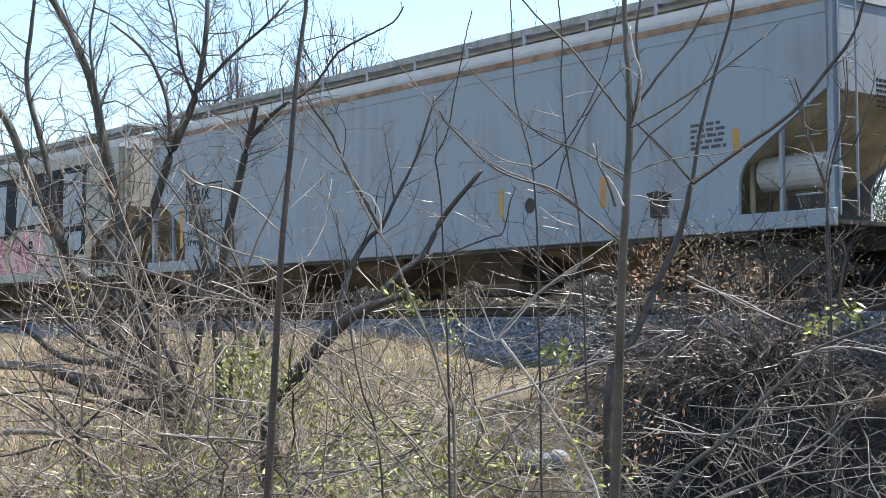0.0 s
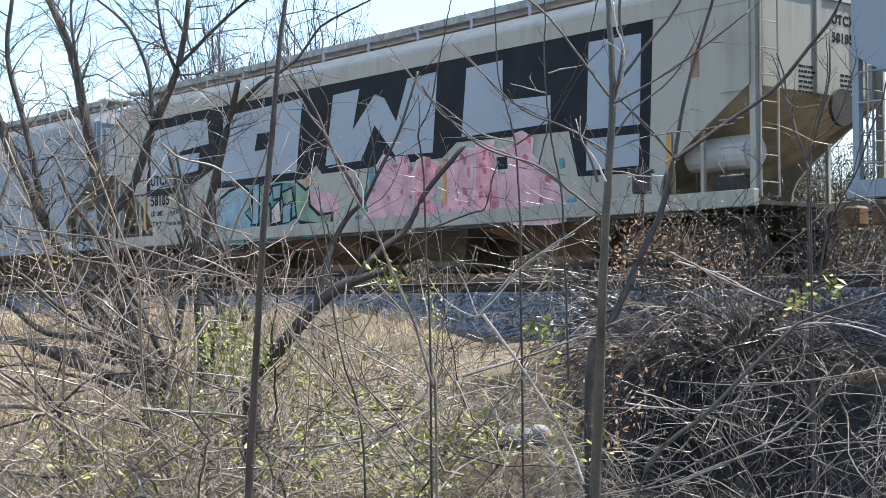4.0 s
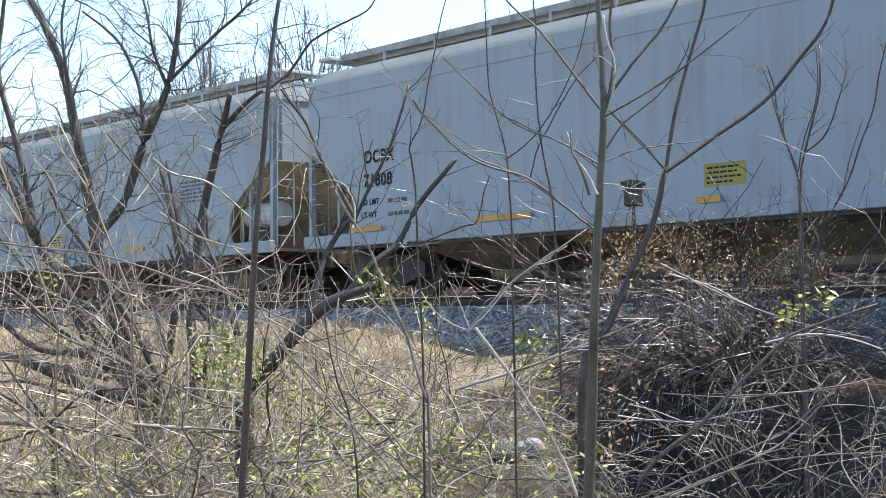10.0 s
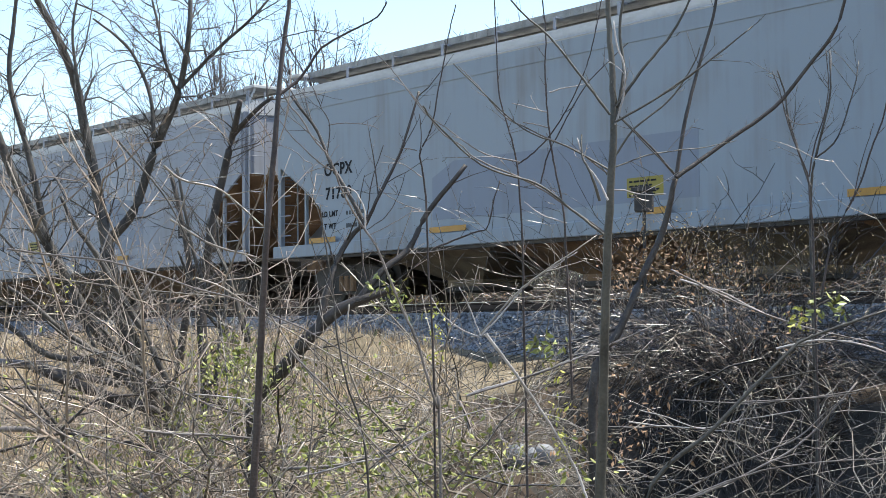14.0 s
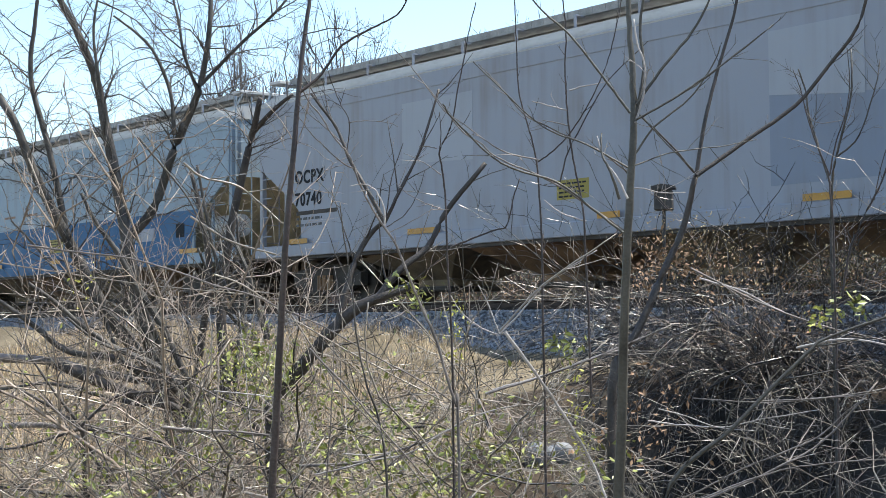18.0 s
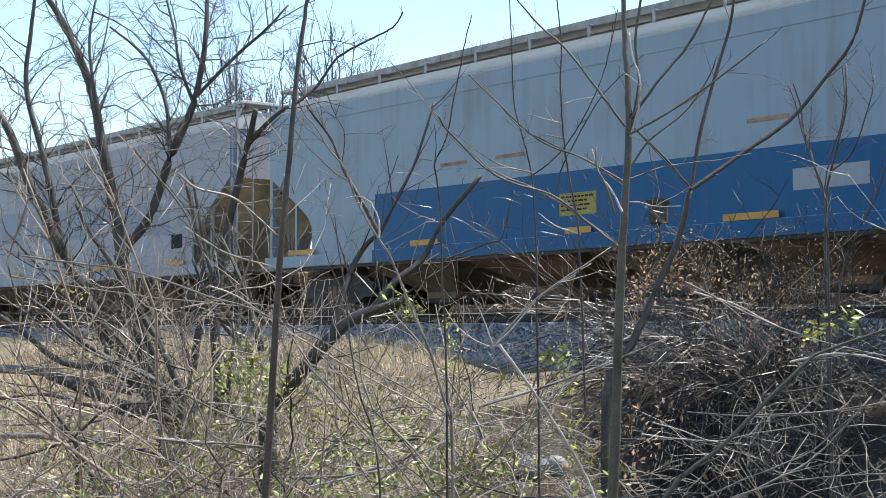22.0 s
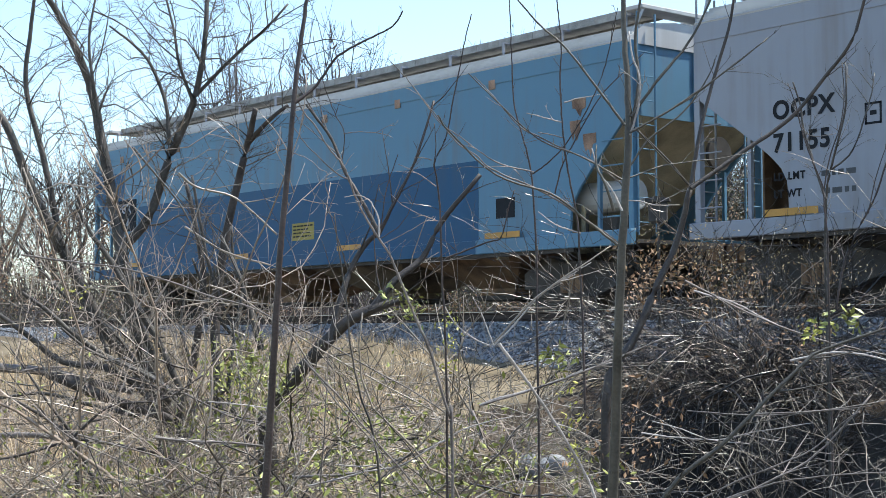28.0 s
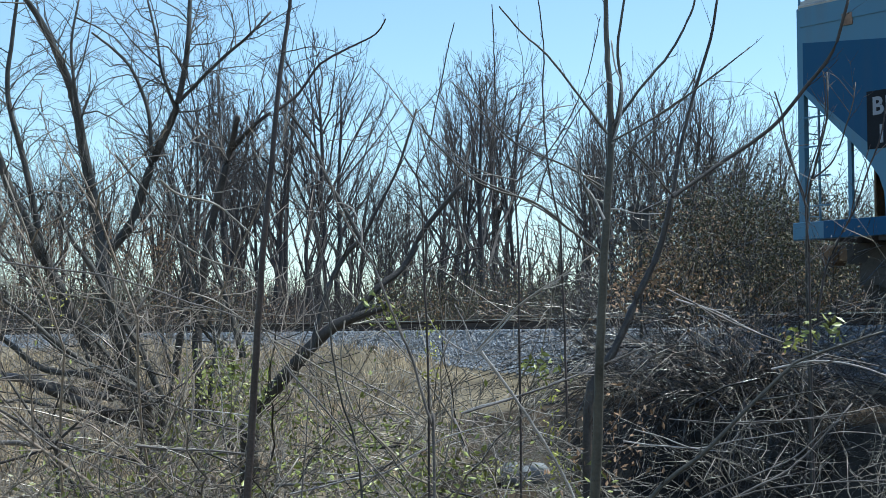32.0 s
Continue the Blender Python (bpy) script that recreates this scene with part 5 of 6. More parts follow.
limbed("dead_branch", "thin forked twig reaching up past a sapling", M_TWIG, [
    ([(-4.54, 3.88, 1.57), (-4.42, 4.00, 1.75), (-4.30, 4.18, 1.90), (-4.28, 4.28, 1.96)], 0.0042, 0.0021),
], 6, 0.4, 66, False)
limbed("dead_branch", "long pale cane arching over the brambles", M_PALEWOOD, [
    ([(-5.41, 5.96, 1.89), (-5.19, 6.24, 1.71), (-5.00, 6.54, 1.58), (-4.77, 6.93, 1.48)], 0.0056, 0.0037),
], 6, 0.4, 67, False)
limbed("dead_branch", "pale cane leaning out of the ditch", M_PALEWOOD, [
    ([(-4.75, 5.28, 0.77), (-4.53, 5.54, 0.92), (-4.40, 5.74, 1.05), (-4.26, 5.97, 1.32)], 0.0066, 0.0041),
], 6, 0.4, 68, False)
limbed("dead_branch", "thin dry cane hanging over the dark ditch", M_PALEWOOD, [
    ([(-4.59, 5.46, 1.23), (-4.37, 5.71, 1.25), (-4.24, 5.91, 1.28), (-4.18, 6.07, 1.31)], 0.0041, 0.0025),
], 6, 0.4, 69, False)
limbed("dead_branch", "long straight cane caught between grey trunks", M_TWIG, [
    ([(-9.61, 3.86, 2.04), (-9.54, 3.91, 2.01), (-9.06, 4.61, 1.88), (-8.70, 5.18, 1.81)], 0.0047, 0.0035),
], 6, 0.4, 70, False)
limbed("old_shrub_tree", "grey crooked stems spreading from one old stool", M_BARK, [
    ([(-11.24, 5.98, 0.88), (-11.53, 5.73, 1.29), (-11.86, 5.37, 1.39), (-12.00, 5.12, 1.61), (-12.08, 4.86, 1.81), (-12.15, 4.64, 1.97)], 0.034, 0.0149),
    ([(-11.00, 6.16, 1.01), (-11.26, 5.91, 1.20), (-11.52, 5.72, 1.29), (-11.67, 5.59, 1.68), (-11.73, 5.45, 1.97)], 0.0276, 0.0149),
    ([(-11.23, 5.98, 1.02), (-11.50, 5.74, 1.55), (-11.69, 5.56, 1.77), (-11.79, 5.36, 1.93), (-11.87, 5.09, 2.25), (-11.92, 4.88, 2.48)], 0.0191, 0.0085),
    ([(-11.24, 6.14, 0.92), (-11.10, 6.44, 1.11), (-10.95, 6.68, 1.41), (-11.05, 6.47, 1.67), (-11.06, 6.30, 1.93), (-11.06, 6.15, 2.25)], 0.0214, 0.0107),
    ([(-10.82, 6.60, 0.71), (-10.91, 6.43, 1.07), (-10.92, 6.47, 1.51), (-10.93, 6.56, 1.96)], 0.03, 0.0128),
    ([(-10.58, 6.52, 1.49), (-10.61, 6.42, 1.86), (-10.70, 6.37, 2.14), (-10.85, 6.30, 2.43)], 0.0211, 0.0126),
    ([(-11.21, 5.77, 0.94), (-11.42, 5.46, 1.03), (-11.73, 5.15, 1.13), (-12.08, 4.86, 1.08)], 0.0211, 0.0105),
    ([(-11.04, 5.99, 0.89), (-10.92, 6.07, 1.31), (-11.01, 6.02, 1.68), (-11.03, 6.10, 2.05)], 0.019, 0.0084),
], 9, 0.6, 80, True, 1.1, 0.15)
# Pale stem and forks: the sun on them is in the base colour.
limbed("sapling", "thin sapling leaning back with pale sunlit forks", M_PALEWOOD, [
    ([(-5.45, 4.40, 1.17), (-5.44, 4.38, 1.22), (-5.45, 4.33, 1.37), (-5.46, 4.28, 1.53), (-5.49, 4.22, 1.68), (-5.50, 4.16, 1.81), (-5.52, 4.10, 1.96), (-5.55, 4.04, 2.06), (-5.56, 3.98, 2.15), (-5.57, 3.93, 2.24), (-5.57, 3.90, 2.31), (-5.57, 3.86, 2.38), (-5.59, 3.80, 2.45), (-5.60, 3.74, 2.54), (-5.62, 3.69, 2.60), (-5.62, 3.64, 2.67)], 0.0065, 0.0032),
    ([(-5.57, 3.90, 2.31), (-5.56, 3.83, 2.33), (-5.56, 3.74, 2.39), (-5.56, 3.65, 2.46), (-5.55, 3.57, 2.54)], 0.0036, 0.0018),
    ([(-5.62, 3.83, 2.22), (-5.63, 3.81, 2.29), (-5.63, 3.82, 2.34), (-5.65, 3.79, 2.36), (-5.67, 3.75, 2.40), (-5.71, 3.69, 2.43)], 0.0022, 0.0013),
    ([(-5.49, 4.01, 2.05), (-5.49, 4.01, 2.12), (-5.50, 3.99, 2.18), (-5.52, 3.97, 2.22), (-5.55, 3.93, 2.24), (-5.58, 3.88, 2.23)], 0.0045, 0.0018, M_DEAD_SUNLIT),
    ([(-5.58, 4.06, 2.06), (-5.55, 4.10, 2.15), (-5.50, 4.17, 2.31), (-5.47, 4.21, 2.43), (-5.44, 4.24, 2.55), (-5.43, 4.26, 2.64), (-5.42, 4.27, 2.69)], 0.0046, 0.0027, M_REDBARK),
    ([(-5.57, 4.07, 2.07), (-5.56, 4.08, 2.15), (-5.55, 4.09, 2.26), (-5.54, 4.12, 2.36), (-5.52, 4.14, 2.44)], 0.0032, 0.0018, M_REDBARK),
    ([(-5.57, 4.08, 2.05), (-5.52, 4.15, 2.11), (-5.48, 4.19, 2.20), (-5.46, 4.22, 2.31)], 0.0023, 0.0014, M_REDBARK),
    ([(-5.59, 3.87, 2.38), (-5.58, 3.88, 2.52), (-5.61, 3.85, 2.61), (-5.63, 3.82, 2.70), (-5.65, 3.79, 2.82), (-5.66, 3.76, 2.97)], 0.0027, 0.0013, M_REDBARK),
    ([(-5.59, 3.88, 2.52), (-5.54, 3.94, 2.53), (-5.48, 4.03, 2.52), (-5.45, 4.06, 2.50)], 0.0022, 0.0013),
    ([(-5.56, 4.08, 2.02), (-5.48, 4.19, 2.09), (-5.42, 4.27, 2.15)], 0.0023, 0.0014),
], 4, 0.12, 93, True)
limbed("sapling", "slim straight sapling with crooked upper stem", M_REDBARK, [
    ([(-5.77, 4.63, 0.97), (-5.76, 4.62, 1.24), (-5.75, 4.60, 1.63), (-5.75, 4.58, 1.96), (-5.74, 4.56, 2.24), (-5.74, 4.54, 2.38), (-5.73, 4.52, 2.45), (-5.69, 4.54, 2.53), (-5.66, 4.55, 2.61), (-5.63, 4.56, 2.76), (-5.60, 4.58, 2.92), (-5.57, 4.59, 3.06), (-5.54, 4.60, 3.16)], 0.0054, 0.0024),
    ([(-5.73, 4.52, 2.44), (-5.73, 4.53, 2.54), (-5.73, 4.52, 2.64)], 0.0029, 0.0019),
    # Side twigs in the sun, lit by a paler colour.
    ([(-5.73, 4.53, 2.33), (-5.76, 4.49, 2.37), (-5.80, 4.43, 2.41), (-5.84, 4.38, 2.44)], 0.0029, 0.0014, M_PALEWOOD),
    ([(-5.72, 4.53, 2.16), (-5.77, 4.47, 2.19), (-5.82, 4.41, 2.23), (-5.86, 4.35, 2.29)], 0.0029, 0.0014, M_PALEWOOD),
    ([(-5.74, 4.51, 2.46), (-5.76, 4.48, 2.47), (-5.79, 4.44, 2.47)], 0.0029, 0.0019, M_PALEWOOD),
    ([(-5.69, 4.57, 1.98), (-5.63, 4.65, 2.02), (-5.56, 4.73, 2.06), (-5.52, 4.77, 2.08), (-5.50, 4.80, 2.22), (-5.48, 4.82, 2.31)], 0.0048, 0.0029),
], 4, 0.15, 94, True)
limbed("sapling", "crooked brown sapling rising through the brush", M_REDBARK, [
    ([(-5.63, 5.11, 0.95), (-5.63, 5.11, 1.23), (-5.63, 5.10, 1.63), (-5.63, 5.10, 1.97), (-5.64, 5.10, 2.15), (-5.65, 5.09, 2.38), (-5.66, 5.07, 2.52), (-5.69, 5.04, 2.67), (-5.71, 5.02, 2.81), (-5.71, 5.01, 3.02), (-5.72, 5.01, 3.19), (-5.72, 5.00, 3.34)], 0.0060, 0.0025),
    ([(-5.40, 5.21, 1.23), (-5.40, 5.20, 1.63), (-5.41, 5.19, 1.97), (-5.42, 5.19, 2.16), (-5.45, 5.16, 2.39), (-5.46, 5.14, 2.54), (-5.47, 5.13, 2.71), (-5.48, 5.13, 2.88), (-5.47, 5.13, 3.05), (-5.48, 5.12, 3.22), (-5.49, 5.11, 3.34)], 0.0059, 0.0030),
    ([(-5.57, 5.02, 2.41), (-5.49, 5.05, 2.46), (-5.40, 5.08, 2.54), (-5.31, 5.11, 2.66), (-5.24, 5.12, 2.76), (-5.17, 5.13, 2.89), (-5.11, 5.13, 3.05), (-5.06, 5.12, 3.18)], 0.0040, 0.0020),
    ([(-5.49, 5.10, 2.31), (-5.47, 5.13, 2.45), (-5.43, 5.17, 2.56), (-5.38, 5.22, 2.69), (-5.32, 5.28, 2.82), (-5.24, 5.36, 2.93), (-5.18, 5.42, 3.01)], 0.0040, 0.0020),
    # Short pale twigs: sunlight given by colour, not bare wood.
    ([(-5.47, 5.13, 2.67), (-5.52, 5.08, 2.69), (-5.59, 5.00, 2.72)], 0.0040, 0.0020, M_DEAD_SUNLIT),
    ([(-5.46, 5.14, 2.77), (-5.41, 5.19, 2.79), (-5.36, 5.24, 2.80)], 0.0040, 0.0020, M_DEAD_SUNLIT),
    ([(-5.41, 5.20, 2.11), (-5.47, 5.13, 2.14), (-5.51, 5.09, 2.17), (-5.55, 5.04, 2.22)], 0.0040, 0.0020, M_DEAD_SUNLIT),
    ([(-5.46, 5.14, 2.59), (-5.51, 5.09, 2.61), (-5.55, 5.04, 2.62)], 0.0030, 0.0020, M_PALEWOOD),
], 5, 0.15, 95, True)
limbed("sapling", "wavering thin sapling in dry grass", M_BARK, [
    ([(-6.13, 4.49, 0.70), (-6.14, 4.48, 0.95), (-6.16, 4.45, 1.15), (-6.19, 4.41, 1.29), (-6.22, 4.37, 1.52), (-6.23, 4.35, 1.75), (-6.25, 4.33, 1.95), (-6.26, 4.31, 2.09), (-6.27, 4.30, 2.22)], 0.0060, 0.0030),
    ([(-6.47, 4.35, 0.80), (-6.46, 4.37, 1.11), (-6.45, 4.38, 1.40), (-6.45, 4.39, 1.64)], 0.0036, 0.0021, M_PALEWOOD),
], 5, 0.2, 99, True)
limbed("sapling", "thin dark sapling with curved upright twigs", M_REDBARK, [
    ([(-4.69, 6.23, 1.85), (-4.69, 6.23, 2.08), (-4.70, 6.22, 2.25), (-4.71, 6.22, 2.36), (-4.75, 6.18, 2.51), (-4.79, 6.16, 2.66), (-4.81, 6.14, 2.79), (-4.84, 6.12, 2.89)], 0.0051, 0.0021),
    ([(-4.70, 6.22, 2.34), (-4.68, 6.24, 2.49), (-4.64, 6.27, 2.64), (-4.62, 6.29, 2.79), (-4.62, 6.28, 2.98)], 0.0041, 0.0021),
    ([(-4.66, 6.25, 1.73), (-4.63, 6.28, 1.96), (-4.57, 6.32, 2.13), (-4.50, 6.37, 2.30), (-4.45, 6.40, 2.47), (-4.40, 6.44, 2.64), (-4.37, 6.46, 2.83), (-4.34, 6.48, 2.98)], 0.0062, 0.0031),
    ([(-4.53, 6.35, 2.21), (-4.50, 6.37, 2.38), (-4.46, 6.40, 2.53), (-4.44, 6.41, 2.60)], 0.0031, 0.0015),
    ([(-4.79, 6.16, 2.66), (-4.74, 6.19, 2.61), (-4.65, 6.26, 2.62)], 0.0026, 0.0015, M_PALEWOOD),
], 5, 0.15, 96, True)
limbed("dead_branch", "long pale canes sweeping over the ditch", M_PALEWOOD, [
    ([(-4.60, 4.74, 0.78), (-4.44, 4.89, 0.83), (-4.29, 5.01, 0.91), (-4.18, 5.11, 0.96), (-4.07, 5.20, 0.99), (-3.94, 5.30, 1.01), (-3.72, 5.45, 1.03), (-3.62, 5.52, 1.03)], 0.0044, 0.0026),
    ([(-4.81, 4.81, 0.75), (-4.66, 4.95, 0.79), (-4.53, 5.07, 0.87), (-4.40, 5.18, 0.96), (-4.29, 5.28, 1.02), (-4.15, 5.38, 1.10), (-4.06, 5.46, 1.21), (-3.99, 5.51, 1.27)], 0.0045, 0.0027),
    ([(-5.04, 5.56, 1.23), (-4.79, 5.77, 1.21), (-4.58, 5.94, 1.23), (-4.43, 6.05, 1.25), (-4.36, 6.10, 1.26)], 0.0030, 0.0020),
    ([(-5.68, 6.33, 1.85), (-5.51, 6.47, 1.78), (-5.40, 6.57, 1.70), (-5.30, 6.64, 1.64), (-5.18, 6.74, 1.58)], 0.0056, 0.0034, M_DEAD_SUNLIT),
    ([(-4.47, 5.64, 1.48), (-4.37, 5.72, 1.51), (-4.29, 5.78, 1.52), (-4.17, 5.87, 1.50), (-4.05, 5.96, 1.45)], 0.0057, 0.0038, M_DEAD_SUNLIT),
    ([(-5.41, 5.62, 1.10), (-5.28, 5.74, 1.08), (-5.13, 5.87, 1.07), (-4.98, 6.00, 1.11), (-4.76, 6.18, 1.16)], 0.0041, 0.0021, M_DEAD_SUNLIT),
    ([(-5.37, 5.66, 1.16), (-5.26, 5.76, 1.12), (-5.15, 5.85, 1.07), (-5.00, 5.98, 1.05)], 0.0031, 0.0021, M_DEAD_SUNLIT),
], 5, 0.25, 97, False)
limbed("dead_branch", "long pale canes slanting across the brush", M_PALEWOOD, [
    ([(-7.92, 3.34, 2.05), (-7.78, 3.48, 2.02), (-7.64, 3.58, 2.00), (-7.47, 3.73, 1.97), (-7.27, 3.93, 1.89), (-7.11, 4.05, 1.82), (-6.93, 4.19, 1.76), (-6.78, 4.27, 1.69), (-6.60, 4.40, 1.60), (-6.45, 4.47, 1.52), (-6.26, 4.59, 1.40), (-6.09, 4.68, 1.31), (-5.92, 4.76, 1.20)], 0.0057, 0.0034),
    ([(-6.02, 3.95, 1.49), (-5.98, 4.01, 1.41), (-5.92, 4.10, 1.30), (-5.85, 4.19, 1.16), (-5.78, 4.30, 1.01), (-5.69, 4.41, 0.85), (-5.65, 4.47, 0.74)], 0.0048, 0.0029),
    ([(-8.48, 4.29, 2.78), (-8.42, 4.39, 2.64), (-8.37, 4.50, 2.50), (-8.32, 4.58, 2.36), (-8.29, 4.64, 2.22), (-8.26, 4.70, 2.08)], 0.0075, 0.0038, M_BARK),
    ([(-8.75, 3.70, 1.39), (-8.70, 3.82, 1.41), (-8.64, 3.94, 1.41)], 0.0063, 0.0038),
    ([(-7.44, 3.46, 1.08), (-7.36, 3.61, 1.03), (-7.27, 3.80, 0.97), (-7.18, 3.95, 0.91), (-7.13, 4.06, 0.83), (-7.10, 4.10, 0.68)], 0.0049, 0.0032),
    ([(-7.35, 3.17, 1.25), (-7.30, 3.27, 1.14), (-7.25, 3.37, 1.06), (-7.19, 3.50, 0.99), (-7.09, 3.70, 0.88), (-6.95, 3.96, 0.79), (-6.82, 4.19, 0.72)], 0.0042, 0.0026),
    ([(-7.34, 3.87, 1.05), (-7.26, 4.03, 1.03), (-7.15, 4.21, 1.02), (-7.06, 4.37, 1.00)], 0.0077, 0.0055, M_PALEWOOD),
    ([(-7.47, 4.26, 1.23), (-7.41, 4.36, 1.22), (-7.33, 4.50, 1.20), (-7.30, 4.55, 1.19)], 0.0045, 0.0034, M_DEAD_SUNLIT),
    ([(-7.92, 3.35, 1.65), (-7.89, 3.43, 1.67), (-7.87, 3.47, 1.59), (-7.86, 3.48, 1.50)], 0.0034, 0.0023),
    ([(-6.67, 4.41, 0.81), (-6.59, 4.53, 0.84), (-6.51, 4.66, 0.88), (-6.38, 4.82, 0.92), (-6.27, 4.97, 1.03), (-6.16, 5.11, 1.12), (-6.02, 5.27, 1.17)], 0.0053, 0.0032, M_DEAD_SUNLIT),
    ([(-6.13, 5.14, 1.23), (-6.06, 5.22, 1.27), (-5.98, 5.31, 1.30), (-5.88, 5.43, 1.35), (-5.75, 5.56, 1.42), (-5.65, 5.66, 1.46)], 0.0074, 0.0032, M_DEAD_SUNLIT),
    ([(-6.59, 4.53, 0.92), (-6.52, 4.63, 0.91), (-6.45, 4.73, 0.92)], 0.0042, 0.0032, M_DEAD_SUNLIT),
    ([(-5.78, 4.94, 1.55), (-5.72, 5.01, 1.64), (-5.66, 5.07, 1.74), (-5.60, 5.14, 1.83), (-5.52, 5.22, 1.90), (-5.44, 5.30, 1.97)], 0.0050, 0.0025, M_DEAD_SUNLIT),
    ([(-5.78, 4.94, 1.54), (-5.85, 4.86, 1.59), (-5.90, 4.79, 1.66), (-5.94, 4.75, 1.75)], 0.0040, 0.0020, M_DEAD_SUNLIT),
    ([(-5.78, 4.94, 1.55), (-5.80, 4.91, 1.65), (-5.82, 4.89, 1.72), (-5.85, 4.86, 1.80)], 0.0040, 0.0020, M_DEAD_SUNLIT),
    ([(-5.78, 4.94, 1.55), (-5.70, 5.03, 1.55), (-5.60, 5.14, 1.63), (-5.54, 5.20, 1.66)], 0.0030, 0.0020, M_PALEWOOD),
], 5, 0.25, 98, False)
limbed("old_shrub_tree", "crooked dark stems leaning out of the dry grass", M_BARK, [
    ([(-11.05, 6.05, 1.02), (-11.09, 5.99, 1.30), (-11.17, 5.84, 1.65), (-11.25, 5.68, 1.93), (-11.32, 5.53, 2.23), (-11.39, 5.38, 2.46), (-11.44, 5.28, 2.69)], 0.0333, 0.0150),
    ([(-10.92, 5.87, 1.16), (-11.02, 5.68, 1.31), (-11.15, 5.42, 1.44), (-11.27, 5.18, 1.63), (-11.35, 5.00, 1.81), (-11.42, 4.82, 1.95)], 0.0295, 0.0147),
    ([(-11.24, 5.92, 1.39), (-11.30, 5.80, 1.70), (-11.36, 5.67, 2.05), (-11.39, 5.61, 2.28)], 0.0302, 0.0151),
    ([(-10.71, 5.84, 1.08), (-10.79, 5.69, 1.24), (-10.91, 5.45, 1.38), (-11.03, 5.22, 1.49), (-11.12, 5.02, 1.67)], 0.0193, 0.0097),
    ([(-10.96, 6.62, 1.48), (-11.02, 6.52, 1.67), (-11.08, 6.41, 1.96), (-11.12, 6.33, 2.24), (-11.15, 6.28, 2.53), (-11.19, 6.21, 2.96)], 0.0220, 0.0118),
    ([(-10.88, 6.74, 1.48), (-10.91, 6.70, 1.67), (-10.97, 6.60, 1.95), (-11.02, 6.52, 2.29), (-11.02, 6.50, 2.53)], 0.0203, 0.0101),
], 7, 0.45, 101, True, 1.1, 0.2)

# ---- brush, grass and leaves ----
def cane_pool(rng, n, droop, twig_rate, thick):
    """Meshes of single arching canes with their side twigs, about a metre tall, for shrubs to share."""
    pool = []
    for _ in range(n):
        ln = rng.uniform(0.8, 1.6)
        p = twig_path(rng, (0, 0, -0.03), (rng.uniform(0.3, 1.9), rng.normal(0, 0.2), 1), ln, 8, 0.10, -droop * rng.uniform(0.2, 1.9))
        r = thick * (0.45 + 1.0 * rng.uniform(0, 1) ** 2)
        paths = [(p, r, r * 0.35)]
        side_twigs(rng, 0, twig_rate, 0.42, paths, depth=1, spread=0.9, lift=0.03)
        me = bpy.data.meshes.new("cane")
        v, f = tubes(paths, 3)
        me.from_pydata(v, [], f)
        me.shade_smooth()
        pool.append(me)
    return pool


def bare_shrub(x, y, height, canes, rng, mat, label, pool):
    z = float(ground_z(np.array(x), np.array(y)))
    shrub = tagged(new("bare_shrub"), label, "shrub", group="shrubs below the bank")
    shrub.location = (x, y, z)
    for _ in range(canes):
        me = pool[int(rng.integers(0, len(pool)))]
        if not me.materials:
            me.materials.append(mat)
        ob = new("cane", me)
        ob.parent = shrub
        s = height * rng.uniform(0.85, 1.2)
        ob.matrix_basis = pose(rng.normal(0, 0.12), rng.normal(0, 0.12), 0, 0, 0, rng.uniform(0, 360)) @ Matrix.Diagonal((s, s, s, 1))
    return shrub


